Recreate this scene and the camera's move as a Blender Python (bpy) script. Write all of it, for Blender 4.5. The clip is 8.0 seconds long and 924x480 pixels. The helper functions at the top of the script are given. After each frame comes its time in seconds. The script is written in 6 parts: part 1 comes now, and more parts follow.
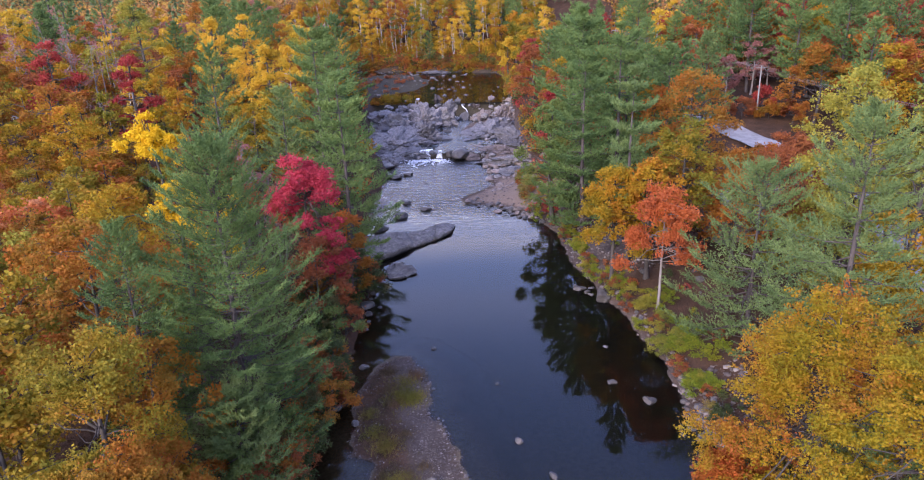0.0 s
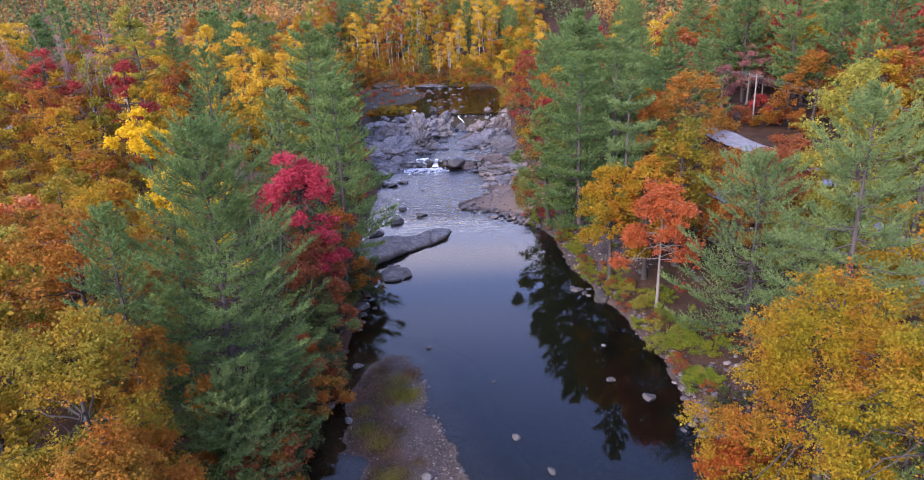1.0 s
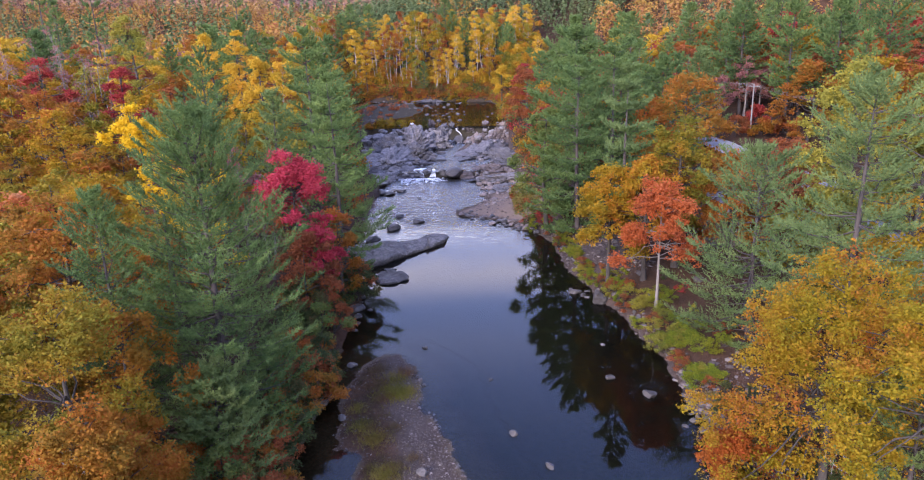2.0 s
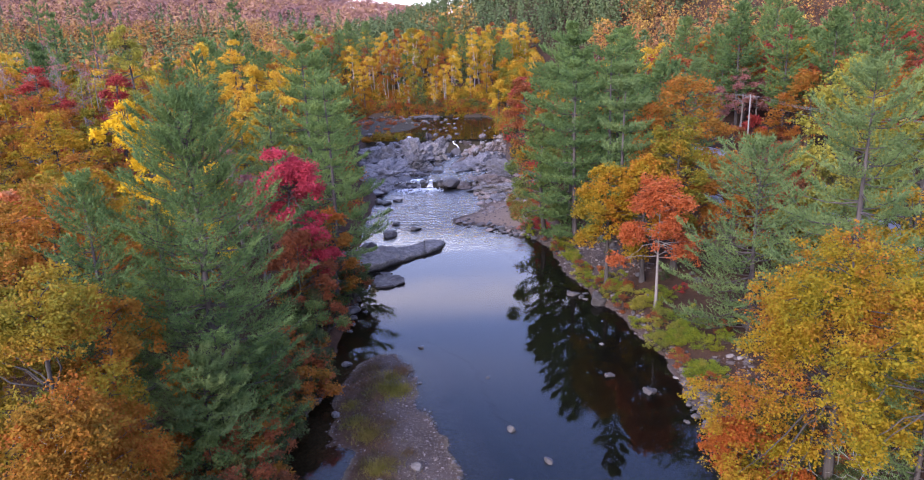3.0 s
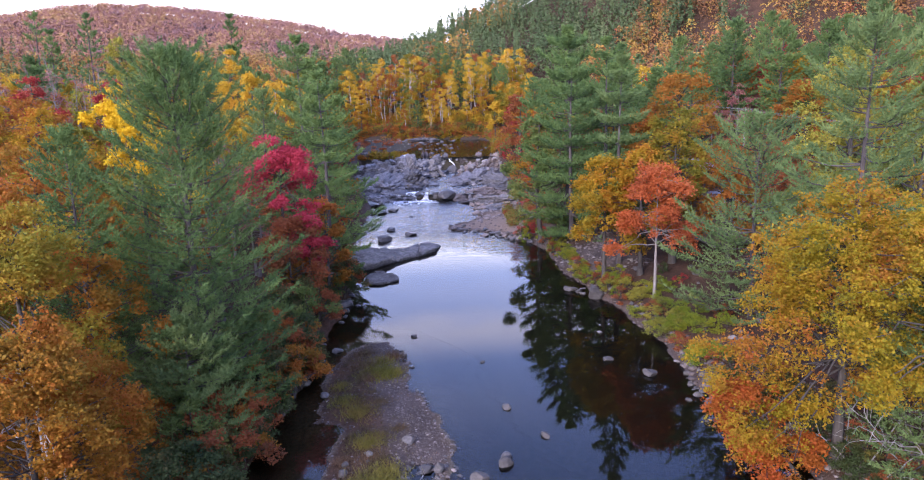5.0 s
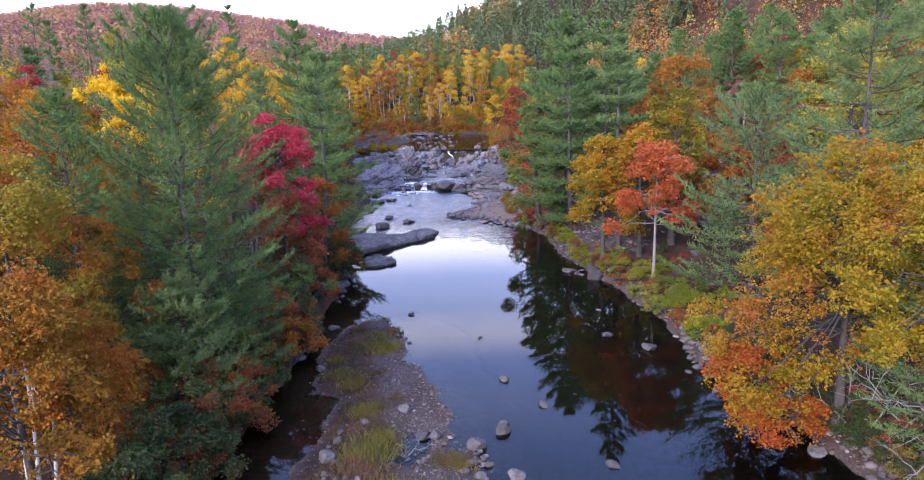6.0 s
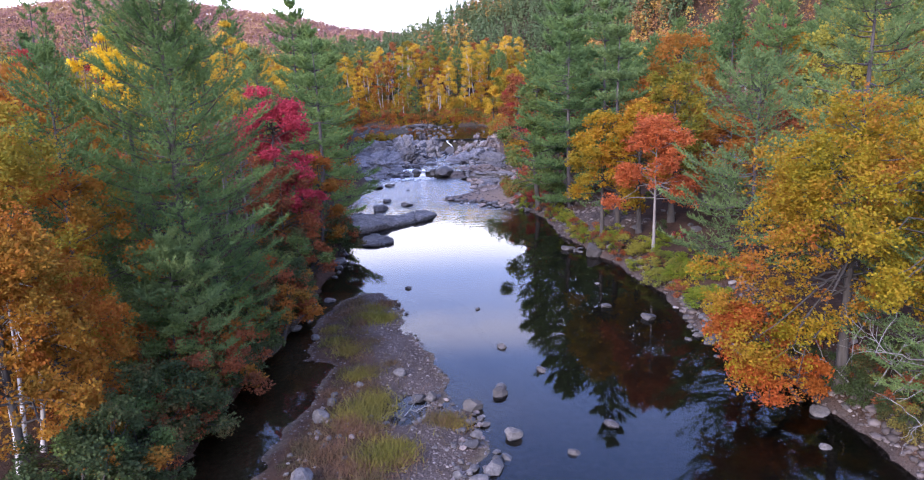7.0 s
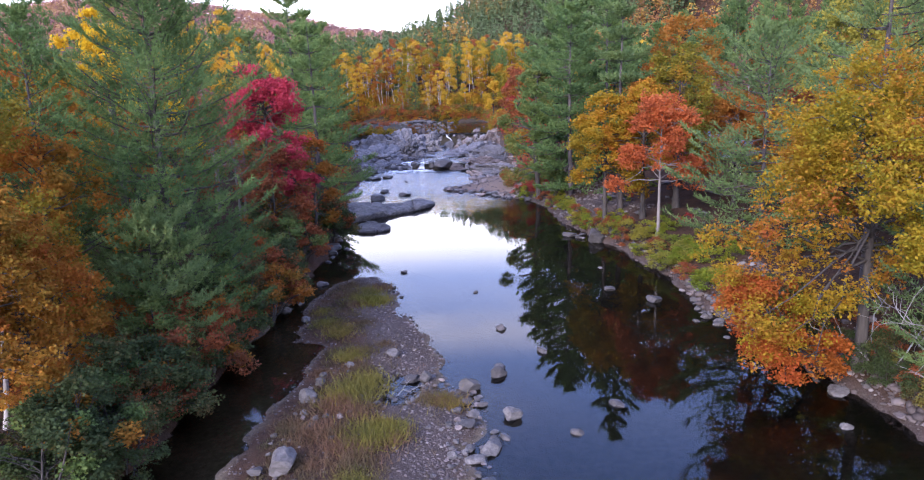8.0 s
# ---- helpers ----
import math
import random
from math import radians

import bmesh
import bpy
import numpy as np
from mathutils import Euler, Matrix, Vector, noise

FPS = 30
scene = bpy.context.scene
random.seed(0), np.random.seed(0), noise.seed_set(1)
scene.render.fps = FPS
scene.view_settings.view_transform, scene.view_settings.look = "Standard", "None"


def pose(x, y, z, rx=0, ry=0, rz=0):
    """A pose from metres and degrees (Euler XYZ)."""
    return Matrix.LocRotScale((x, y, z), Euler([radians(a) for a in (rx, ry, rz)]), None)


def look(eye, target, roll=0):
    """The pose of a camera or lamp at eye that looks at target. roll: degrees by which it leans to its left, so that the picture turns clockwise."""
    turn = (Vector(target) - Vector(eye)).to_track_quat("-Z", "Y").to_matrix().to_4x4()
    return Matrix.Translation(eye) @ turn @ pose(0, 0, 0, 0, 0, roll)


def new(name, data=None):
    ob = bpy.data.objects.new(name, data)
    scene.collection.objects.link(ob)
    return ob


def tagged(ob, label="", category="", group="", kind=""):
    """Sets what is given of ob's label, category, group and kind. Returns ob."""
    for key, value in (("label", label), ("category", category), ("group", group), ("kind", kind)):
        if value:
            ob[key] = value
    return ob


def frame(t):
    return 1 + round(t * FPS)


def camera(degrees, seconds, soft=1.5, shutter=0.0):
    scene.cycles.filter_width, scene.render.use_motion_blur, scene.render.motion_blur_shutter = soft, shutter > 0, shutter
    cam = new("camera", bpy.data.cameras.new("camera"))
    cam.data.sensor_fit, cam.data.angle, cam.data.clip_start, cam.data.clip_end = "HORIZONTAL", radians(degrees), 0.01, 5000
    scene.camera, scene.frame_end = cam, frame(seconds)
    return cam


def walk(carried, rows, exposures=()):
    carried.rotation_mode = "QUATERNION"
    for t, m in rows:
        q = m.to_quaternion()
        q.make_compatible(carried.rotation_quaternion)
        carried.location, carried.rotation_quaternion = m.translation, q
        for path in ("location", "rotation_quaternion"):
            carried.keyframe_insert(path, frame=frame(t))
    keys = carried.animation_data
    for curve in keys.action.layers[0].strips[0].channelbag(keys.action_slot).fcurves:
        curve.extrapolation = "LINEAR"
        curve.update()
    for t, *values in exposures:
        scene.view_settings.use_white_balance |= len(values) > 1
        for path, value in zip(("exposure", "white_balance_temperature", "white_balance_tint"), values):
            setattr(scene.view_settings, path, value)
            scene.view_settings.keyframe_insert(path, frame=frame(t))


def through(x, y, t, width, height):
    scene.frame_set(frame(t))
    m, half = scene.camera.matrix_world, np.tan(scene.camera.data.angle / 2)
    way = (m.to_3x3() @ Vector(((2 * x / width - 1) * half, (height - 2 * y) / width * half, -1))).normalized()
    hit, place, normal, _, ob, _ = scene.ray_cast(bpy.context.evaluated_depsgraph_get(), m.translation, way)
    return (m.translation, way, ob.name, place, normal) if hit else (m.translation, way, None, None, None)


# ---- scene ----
# ---------------- camera ----------------
cam = camera(67.0, 8.0, soft=1.15)
PATH = [
    (0.0, 2.186, 5.369, 33.948, 69.84, 1.92, 2.12),
    (0.5, 2.172, 5.413, 32.833, 70.52, 1.90, 1.97),
    (1.0, 2.181, 5.454, 31.649, 71.41, 1.88, 1.84),
    (1.5, 2.250, 5.523, 30.400, 72.29, 1.86, 1.79),
    (3.0, 2.298, 5.806, 26.822, 74.90, 1.80, 1.53),
    (3.5, 2.291, 5.804, 25.668, 75.78, 1.78, 1.45),
    (4.0, 2.352, 5.955, 24.454, 76.67, 1.76, 1.41),
    (5.5, 2.389, 5.986, 20.922, 77.91, 1.69, 1.25),
    (6.0, 2.451, 6.031, 19.830, 77.86, 1.67, 1.24),
    (6.5, 2.453, 6.048, 18.724, 77.78, 1.65, 1.23),
    (7.0, 2.565, 6.235, 17.497, 77.69, 1.63, 1.22),
    (7.5, 2.664, 6.843, 16.413, 77.78, 1.61, 1.26),
    (8.0, 2.693, 8.036, 15.388, 77.84, 1.59, 1.27),
]
walk(cam, [(t, pose(*row)) for t, *row in PATH], [(0.0, 2.3, 6450, 24), (4.0, 2.28, 6150, 24), (8.0, 2.28, 5880, 23)])
# ---------------- world, sun, exposure ----------------
SUN_EL, SUN_AZ = radians(24), radians(-150)
world = bpy.data.worlds.new("world")
scene.world = world
world.use_nodes = True
wn, wl = world.node_tree.nodes, world.node_tree.links
wn.clear()


def wnode(kind, **props):
    n = wn.new(kind)
    for k, v in props.items():
        if k == "ins":
            for i, val in v.items():
                n.inputs[i].default_value = val
    return n


sky = wn.new("ShaderNodeTexSky")
sky.sky_type = "NISHITA"
sky.sun_disc = False
sky.sun_elevation = SUN_EL
sky.sun_rotation = SUN_AZ
sky.air_density, sky.dust_density, sky.ozone_density = 1.3, 1.0, 5.0
bg_sky = wnode("ShaderNodeBackground", ins={"Strength": 0.15})
cool = wn.new("ShaderNodeMix")
cool.data_type, cool.blend_type = "RGBA", "MULTIPLY"
cool.inputs[0].default_value = 1.0
cool.inputs[7].default_value = (0.84, 0.79, 1.0, 1)
wl.new(sky.outputs[0], cool.inputs[6])
wl.new(cool.outputs[2], bg_sky.inputs["Color"])
# thin cloud deck: level streaks of uneven veil over the whole sky, thickest towards the horizon
tc = wn.new("ShaderNodeTexCoord")
sep = wn.new("ShaderNodeSeparateXYZ")
wl.new(tc.outputs["Generated"], sep.inputs[0])
mp = wn.new("ShaderNodeMapping")
mp.inputs["Scale"].default_value = (1.6, 1.6, 6.0)
wl.new(tc.outputs["Generated"], mp.inputs[0])
cn = wnode("ShaderNodeTexNoise", ins={"Scale": 2.3, "Detail": 5.0, "Roughness": 0.55})
wl.new(mp.outputs[0], cn.inputs["Vector"])


def wmath(op, a, b, c=None):
    n = wn.new("ShaderNodeMath")
    n.operation = op
    for sock, val in zip(n.inputs, (a, b, c)):
        if isinstance(val, bpy.types.NodeSocket):
            wl.new(val, sock)
        elif val is not None:
            sock.default_value = val
    return n.outputs[0]


el = wmath("ADD", sep.outputs["Z"], wmath("MULTIPLY_ADD", cn.outputs["Fac"], 0.07, -0.035))
deck = wn.new("ShaderNodeValToRGB")
deck.color_ramp.interpolation = "B_SPLINE"
stops = [(0.22, 0.7), (0.255, 0.35), (0.3, 0.35), (0.335, 1.0), (0.357, 0.4), (0.38, 0.08), (0.43, 0.22), (0.48, 0.09), (0.6, 0.04), (0.8, 0.2)]
while len(deck.color_ramp.elements) < len(stops):
    deck.color_ramp.elements.new(0.5)
for e, (p, v) in zip(deck.color_ramp.elements, stops):
    e.position, e.color = p, (v, v, v, 1)
wl.new(el, deck.inputs[0])
veil = wmath("MULTIPLY", deck.outputs[0], wmath("MULTIPLY_ADD", cn.outputs["Fac"], 1.6, 0.2))
hz = wn.new("ShaderNodeMapRange")
hz.interpolation_type = "SMOOTHSTEP"
hz.inputs["From Min"].default_value, hz.inputs["From Max"].default_value = 0.265, 0.2
hz.inputs["To Min"].default_value, hz.inputs["To Max"].default_value = 0.0, 1.0
wl.new(sep.outputs["Z"], hz.inputs["Value"])
bg_cloud = wnode("ShaderNodeBackground", ins={"Color": (0.88, 0.88, 1.0, 1), "Strength": 0.85})
bg_haze = wnode("ShaderNodeBackground", ins={"Color": (0.96, 0.97, 1.0, 1), "Strength": 1.15})
mixc = wn.new("ShaderNodeMixShader")
wl.new(veil, mixc.inputs[0])
wl.new(bg_sky.outputs[0], mixc.inputs[1])
wl.new(bg_cloud.outputs[0], mixc.inputs[2])
mixw = wn.new("ShaderNodeMixShader")
wl.new(hz.outputs[0], mixw.inputs[0])
wl.new(mixc.outputs[0], mixw.inputs[1])
wl.new(bg_haze.outputs[0], mixw.inputs[2])
wo = wn.new("ShaderNodeOutputWorld")
wl.new(mixw.outputs[0], wo.inputs[0])

sun_data = bpy.data.lights.new("sun", "SUN")
sun_data.energy, sun_data.angle, sun_data.color = 1.15, radians(14), (1.0, 0.92, 0.8)
sun = new("sun", sun_data)
sun.matrix_world = look((math.sin(SUN_AZ) * math.cos(SUN_EL) * 200, math.cos(SUN_AZ) * math.cos(SUN_EL) * 200, math.sin(SUN_EL) * 200), (0, 0, 0))


# ---------------- materials ----------------
def lin(r, g, b):
    return (r, g, b, 1.0)


class Mat:
    """Small wrapper for building a node material."""

    def __init__(self, name, rough=0.8, metal=0.0, spec=0.3):
        self.m = bpy.data.materials.new(name)
        self.m.use_nodes = True
        self.n, self.l = self.m.node_tree.nodes, self.m.node_tree.links
        self.bsdf = self.n["Principled BSDF"]
        self.bsdf.inputs["Roughness"].default_value = rough
        self.bsdf.inputs["Metallic"].default_value = metal
        self.bsdf.inputs["Specular IOR Level"].default_value = spec
        self.coord = self.n.new("ShaderNodeTexCoord")
        self.geo = self.n.new("ShaderNodeNewGeometry")

    def noise(self, scale, detail=4, rough=0.6, vec=None, world_space=True, stretch=None):
        t = self.n.new("ShaderNodeTexNoise")
        t.inputs["Scale"].default_value, t.inputs["Detail"].default_value, t.inputs["Roughness"].default_value = scale, detail, rough
        src = vec or (self.geo.outputs["Position"] if world_space else self.coord.outputs["Object"])
        if stretch:
            m = self.n.new("ShaderNodeMapping")
            m.inputs["Scale"].default_value = stretch
            self.l.new(src, m.inputs[0])
            src = m.outputs[0]
        self.l.new(src, t.inputs["Vector"])
        return t.outputs["Fac"]

    def ramp(self, fac, stops):
        r = self.n.new("ShaderNodeValToRGB")
        e = r.color_ramp.elements
        while len(e) < len(stops):
            e.new(0.5)
        for el, (p, c) in zip(e, stops):
            el.position, el.color = p, c
        self.l.new(fac, r.inputs[0])
        return r.outputs[0]

    def mix(self, fac, a, b, mode="MIX"):
        x = self.n.new("ShaderNodeMix")
        x.data_type, x.blend_type = "RGBA", mode
        for sock, val in ((x.inputs[0], fac), (x.inputs[6], a), (x.inputs[7], b)):
            if isinstance(val, bpy.types.NodeSocket):
                self.l.new(val, sock)
            else:
                sock.default_value = val
        return x.outputs[2]

    def math(self, op, a, b=0.0):
        x = self.n.new("ShaderNodeMath")
        x.operation = op
        for sock, val in ((x.inputs[0], a), (x.inputs[1], b)):
            if isinstance(val, bpy.types.NodeSocket):
                self.l.new(val, sock)
            else:
                sock.default_value = val
        return x.outputs[0]

    def attr(self, name):
        a = self.n.new("ShaderNodeAttribute")
        a.attribute_name = name
        return a.outputs["Fac"]

    def color(self, sock):
        self.l.new(sock, self.bsdf.inputs["Base Color"])
        return self

    def bump(self, fac, strength=0.4, dist=0.05):
        b = self.n.new("ShaderNodeBump")
        b.inputs["Strength"].default_value, b.inputs["Distance"].default_value = strength, dist
        self.l.new(fac, b.inputs["Height"])
        self.l.new(b.outputs[0], self.bsdf.inputs["Normal"])
        return self

    def object_random(self):
        o = self.n.new("ShaderNodeObjectInfo")
        return o.outputs["Random"]


def leaf_material(name, stops, through=0.42, patch=0.35):
    """Thin leaves: colour differs from leaf to leaf, from bough to bough and from tree to tree."""
    m = Mat(name, rough=0.75, spec=0.16)
    isl = m.geo.outputs["Random Per Island"]
    f = m.math("ADD", m.math("MULTIPLY", isl, 0.28), m.math("MULTIPLY", m.noise(patch, 2, 0.5), 1.5))
    f = m.math("SUBTRACT", f, 0.4)
    f = m.math("ADD", f, m.math("MULTIPLY", m.math("SUBTRACT", m.object_random(), 0.5), 0.3))
    c = m.ramp(f, stops)
    m.color(c)
    tr = m.n.new("ShaderNodeBsdfTranslucent")
    m.l.new(c, tr.inputs[0])
    ms = m.n.new("ShaderNodeMixShader")
    ms.inputs[0].default_value = through
    m.l.new(m.bsdf.outputs[0], ms.inputs[1])
    m.l.new(tr.outputs[0], ms.inputs[2])
    m.l.new(ms.outputs[0], m.n["Material Output"].inputs[0])
    return m.m


LEAF = {
    "gold": leaf_material("leaf_gold", [(0.0, lin(0.12, 0.115, 0.018)), (0.25, lin(0.26, 0.185, 0.014)), (0.5, lin(0.37, 0.215, 0.014)), (0.75, lin(0.39, 0.16, 0.018)), (1.0, lin(0.35, 0.09, 0.025))]),
    "oak_gold": leaf_material("leaf_oak_gold", [(0.0, lin(0.1, 0.095, 0.013)), (0.3, lin(0.22, 0.18, 0.011)), (0.5, lin(0.31, 0.208, 0.012)), (0.75, lin(0.31, 0.145, 0.015)), (1.0, lin(0.31, 0.085, 0.02))]),
    "olive": leaf_material("leaf_olive_gold", [(0.0, lin(0.09, 0.115, 0.022)), (0.4, lin(0.2, 0.17, 0.018)), (0.75, lin(0.3, 0.185, 0.018)), (1.0, lin(0.33, 0.11, 0.022))]),
    "amber": leaf_material("leaf_amber", [(0.0, lin(0.16, 0.12, 0.02)), (0.35, lin(0.275, 0.13, 0.018)), (0.7, lin(0.33, 0.112, 0.02)), (1.0, lin(0.3, 0.06, 0.024))]),
    "rust": leaf_material("leaf_rust", [(0.0, lin(0.15, 0.075, 0.036)), (0.5, lin(0.28, 0.082, 0.03)), (1.0, lin(0.33, 0.13, 0.04))]),
    "orange": leaf_material("leaf_orange", [(0.0, lin(0.3, 0.08, 0.03)), (0.5, lin(0.46, 0.12, 0.034)), (1.0, lin(0.44, 0.2, 0.09))]),
    "red": leaf_material("leaf_red", [(0.0, lin(0.20, 0.035, 0.03)), (0.5, lin(0.33, 0.04, 0.04)), (1.0, lin(0.36, 0.1, 0.05))]),
    "crimson": leaf_material("leaf_crimson", [(0.0, lin(0.28, 0.03, 0.042)), (0.5, lin(0.47, 0.05, 0.078)), (1.0, lin(0.52, 0.13, 0.12))]),
    "yellow": leaf_material("leaf_yellow", [(0.0, lin(0.36, 0.26, 0.03)), (0.5, lin(0.56, 0.36, 0.03)), (1.0, lin(0.6, 0.3, 0.04))]),
    "bright_yellow": leaf_material("leaf_bright_yellow", [(0.0, lin(0.55, 0.36, 0.012)), (1.0, lin(0.72, 0.47, 0.015))]),
    "lime": leaf_material("leaf_lime", [(0.0, lin(0.11, 0.14, 0.03)), (0.5, lin(0.25, 0.235, 0.036)), (1.0, lin(0.4, 0.32, 0.045))]),
    "green": leaf_material("leaf_green", [(0.0, lin(0.06, 0.11, 0.035)), (0.55, lin(0.12, 0.17, 0.045)), (0.85, lin(0.2, 0.2, 0.05)), (1.0, lin(0.38, 0.15, 0.05))]),
    "mauve": leaf_material("leaf_mauve", [(0.0, lin(0.16, 0.09, 0.09)), (0.5, lin(0.28, 0.12, 0.11)), (1.0, lin(0.38, 0.18, 0.13))]),
    "pine": leaf_material("pine_needle", [(0.0, lin(0.053, 0.1, 0.036)), (0.5, lin(0.1, 0.161, 0.05)), (1.0, lin(0.172, 0.24, 0.066))], through=0.33, patch=0.5),
    "pale_pine": leaf_material("pale_pine_needle", [(0.0, lin(0.07, 0.115, 0.043)), (0.5, lin(0.124, 0.18, 0.06)), (1.0, lin(0.2, 0.25, 0.08))], through=0.33, patch=0.5),
    "scrub": leaf_material("leaf_scrub", [(0.0, lin(0.036, 0.056, 0.022)), (0.5, lin(0.06, 0.084, 0.029)), (0.8, lin(0.12, 0.09, 0.033)), (1.0, lin(0.24, 0.11, 0.038))]),
    "fern": leaf_material("leaf_fern", [(0.0, lin(0.09, 0.14, 0.02)), (0.5, lin(0.18, 0.225, 0.02)), (1.0, lin(0.31, 0.26, 0.025))]),
    "copper": leaf_material("leaf_copper", [(0.0, lin(0.18, 0.125, 0.018)), (0.35, lin(0.29, 0.14, 0.016)), (0.7, lin(0.34, 0.112, 0.018)), (1.0, lin(0.31, 0.065, 0.022))]),
    "reed": leaf_material("reed_blade", [(0.0, lin(0.065, 0.075, 0.018)), (0.5, lin(0.125, 0.125, 0.02)), (1.0, lin(0.19, 0.15, 0.028))], through=0.2),
    "ember": leaf_material("leaf_ember", [(0.0, lin(0.2, 0.075, 0.018)), (0.35, lin(0.33, 0.1, 0.016)), (0.7, lin(0.37, 0.075, 0.02)), (1.0, lin(0.3, 0.13, 0.02))]),
    "flame": leaf_material("leaf_flame", [(0.0, lin(0.25, 0.14, 0.016)), (0.4, lin(0.37, 0.14, 0.016)), (0.8, lin(0.38, 0.095, 0.02)), (1.0, lin(0.32, 0.06, 0.025))]),
    "sedge": leaf_material("sedge_blade", [(0.0, lin(0.07, 0.075, 0.022)), (0.5, lin(0.15, 0.13, 0.028)), (1.0, lin(0.2, 0.12, 0.035))], through=0.2),
    "grass": leaf_material("dry_grass", [(0.0, lin(0.05, 0.05, 0.025)), (0.5, lin(0.095, 0.07, 0.036)), (1.0, lin(0.14, 0.075, 0.045))], through=0.2),
}


def bark_material(name, dark, pale, scale=3.0):
    m = Mat(name, rough=0.9, spec=0.15)
    f = m.noise(scale, 5, 0.65, stretch=(1, 1, 0.18))
    g = m.noise(0.6, 3, 0.5)
    m.color(m.mix(m.math("MULTIPLY", g, 0.6), m.ramp(f, [(0.3, dark), (0.7, pale)]), pale))
    return m.bump(f, 0.7, 0.05).m


BARK = {
    "grey": bark_material("grey_bark", lin(0.022, 0.019, 0.017), lin(0.075, 0.066, 0.06), 5.0),
    "pine": bark_material("pine_bark", lin(0.03, 0.026, 0.025), lin(0.085, 0.072, 0.068)),
    "pale": bark_material("pale_bark", lin(0.1, 0.09, 0.08), lin(0.22, 0.195, 0.18)),
    "birch": bark_material("birch_bark", lin(0.2, 0.18, 0.17), lin(0.45, 0.42, 0.4), 1.6),
    "dead": bark_material("dead_wood", lin(0.12, 0.11, 0.105), lin(0.27, 0.25, 0.24)),
}


def stone_material(name, stops, wet=False):
    m = Mat(name, rough=0.45 if wet else 0.85, spec=0.35)
    f = m.noise(0.55, 6, 0.62)
    g = m.noise(5.0, 6, 0.75)
    s = m.noise(1.7, 5, 0.7, stretch=(1, 1, 2.5))
    c = m.ramp(m.math("ADD", m.math("MULTIPLY", f, 0.7), m.math("MULTIPLY", m.object_random(), 0.3)), stops)
    c = m.mix(m.ramp(s, [(0.42, lin(0, 0, 0)), (0.62, lin(0.75, 0.75, 0.75))]), c, stops[0][1])
    m.color(m.mix(m.ramp(g, [(0.45, lin(0, 0, 0)), (0.7, lin(0.55, 0.55, 0.55))]), c, lin(0.05, 0.046, 0.042)))
    return m.bump(m.math("ADD", f, m.math("MULTIPLY", g, 0.5)), 0.8, 0.14).m


STONE = stone_material("grey_granite", [(0.25, lin(0.045, 0.04, 0.038)), (0.5, lin(0.1, 0.09, 0.085)), (0.75, lin(0.19, 0.174, 0.163))])
LEDGE = stone_material("ledge_rock", [(0.25, lin(0.06, 0.058, 0.064)), (0.5, lin(0.18, 0.172, 0.176)), (0.75, lin(0.31, 0.285, 0.275))])
PINKLEDGE = stone_material("pinkish_ledge_rock", [(0.25, lin(0.085, 0.07, 0.066)), (0.5, lin(0.18, 0.145, 0.135)), (0.75, lin(0.28, 0.23, 0.205))])
SLAB = stone_material("dark_ledge_rock", [(0.3, lin(0.075, 0.067, 0.063)), (0.5, lin(0.18, 0.162, 0.15)), (0.7, lin(0.29, 0.258, 0.235))])
DARKSTONE = stone_material("wet_dark_rock", [(0.25, lin(0.035, 0.033, 0.033)), (0.6, lin(0.1, 0.09, 0.085)), (0.85, lin(0.17, 0.15, 0.14))], wet=True)

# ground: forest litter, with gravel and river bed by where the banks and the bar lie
gm = Mat("forest_ground", rough=0.95, spec=0.1)
n1, n2, n3 = gm.noise(0.35, 5, 0.6), gm.noise(3.5, 5, 0.7), gm.noise(9.0, 4, 0.7)
litter = gm.ramp(gm.math("ADD", gm.math("MULTIPLY", n1, 0.5), gm.math("MULTIPLY", n2, 0.5)), [(0.3, lin(0.022, 0.016, 0.012)), (0.5, lin(0.055, 0.032, 0.021)), (0.62, lin(0.085, 0.047, 0.029)), (0.75, lin(0.052, 0.042, 0.024))])
gravel = gm.ramp(gm.math("ADD", gm.math("MULTIPLY", n3, 0.7), gm.math("MULTIPLY", n1, 0.3)), [(0.3, lin(0.03, 0.023, 0.019)), (0.5, lin(0.068, 0.052, 0.044)), (0.7, lin(0.12, 0.096, 0.085))])
# bed colour is darkened in place of the light lost in deep water
dimmed_bed = gm.ramp(n2, [(0.3, lin(0.03, 0.026, 0.018)), (0.7, lin(0.075, 0.063, 0.042))])
shoal = gm.ramp(n2, [(0.3, lin(0.06, 0.05, 0.034)), (0.7, lin(0.15, 0.12, 0.085))])
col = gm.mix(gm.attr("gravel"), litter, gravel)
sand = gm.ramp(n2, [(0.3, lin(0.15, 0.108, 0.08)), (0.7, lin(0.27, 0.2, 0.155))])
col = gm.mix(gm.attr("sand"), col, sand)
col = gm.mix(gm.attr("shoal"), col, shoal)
col = gm.mix(gm.attr("dimmed_bed"), col, dimmed_bed)
gm.color(col).bump(gm.math("ADD", n2, gm.math("MULTIPLY", n3, 0.6)), 0.8, 0.12)
GROUND = gm.m


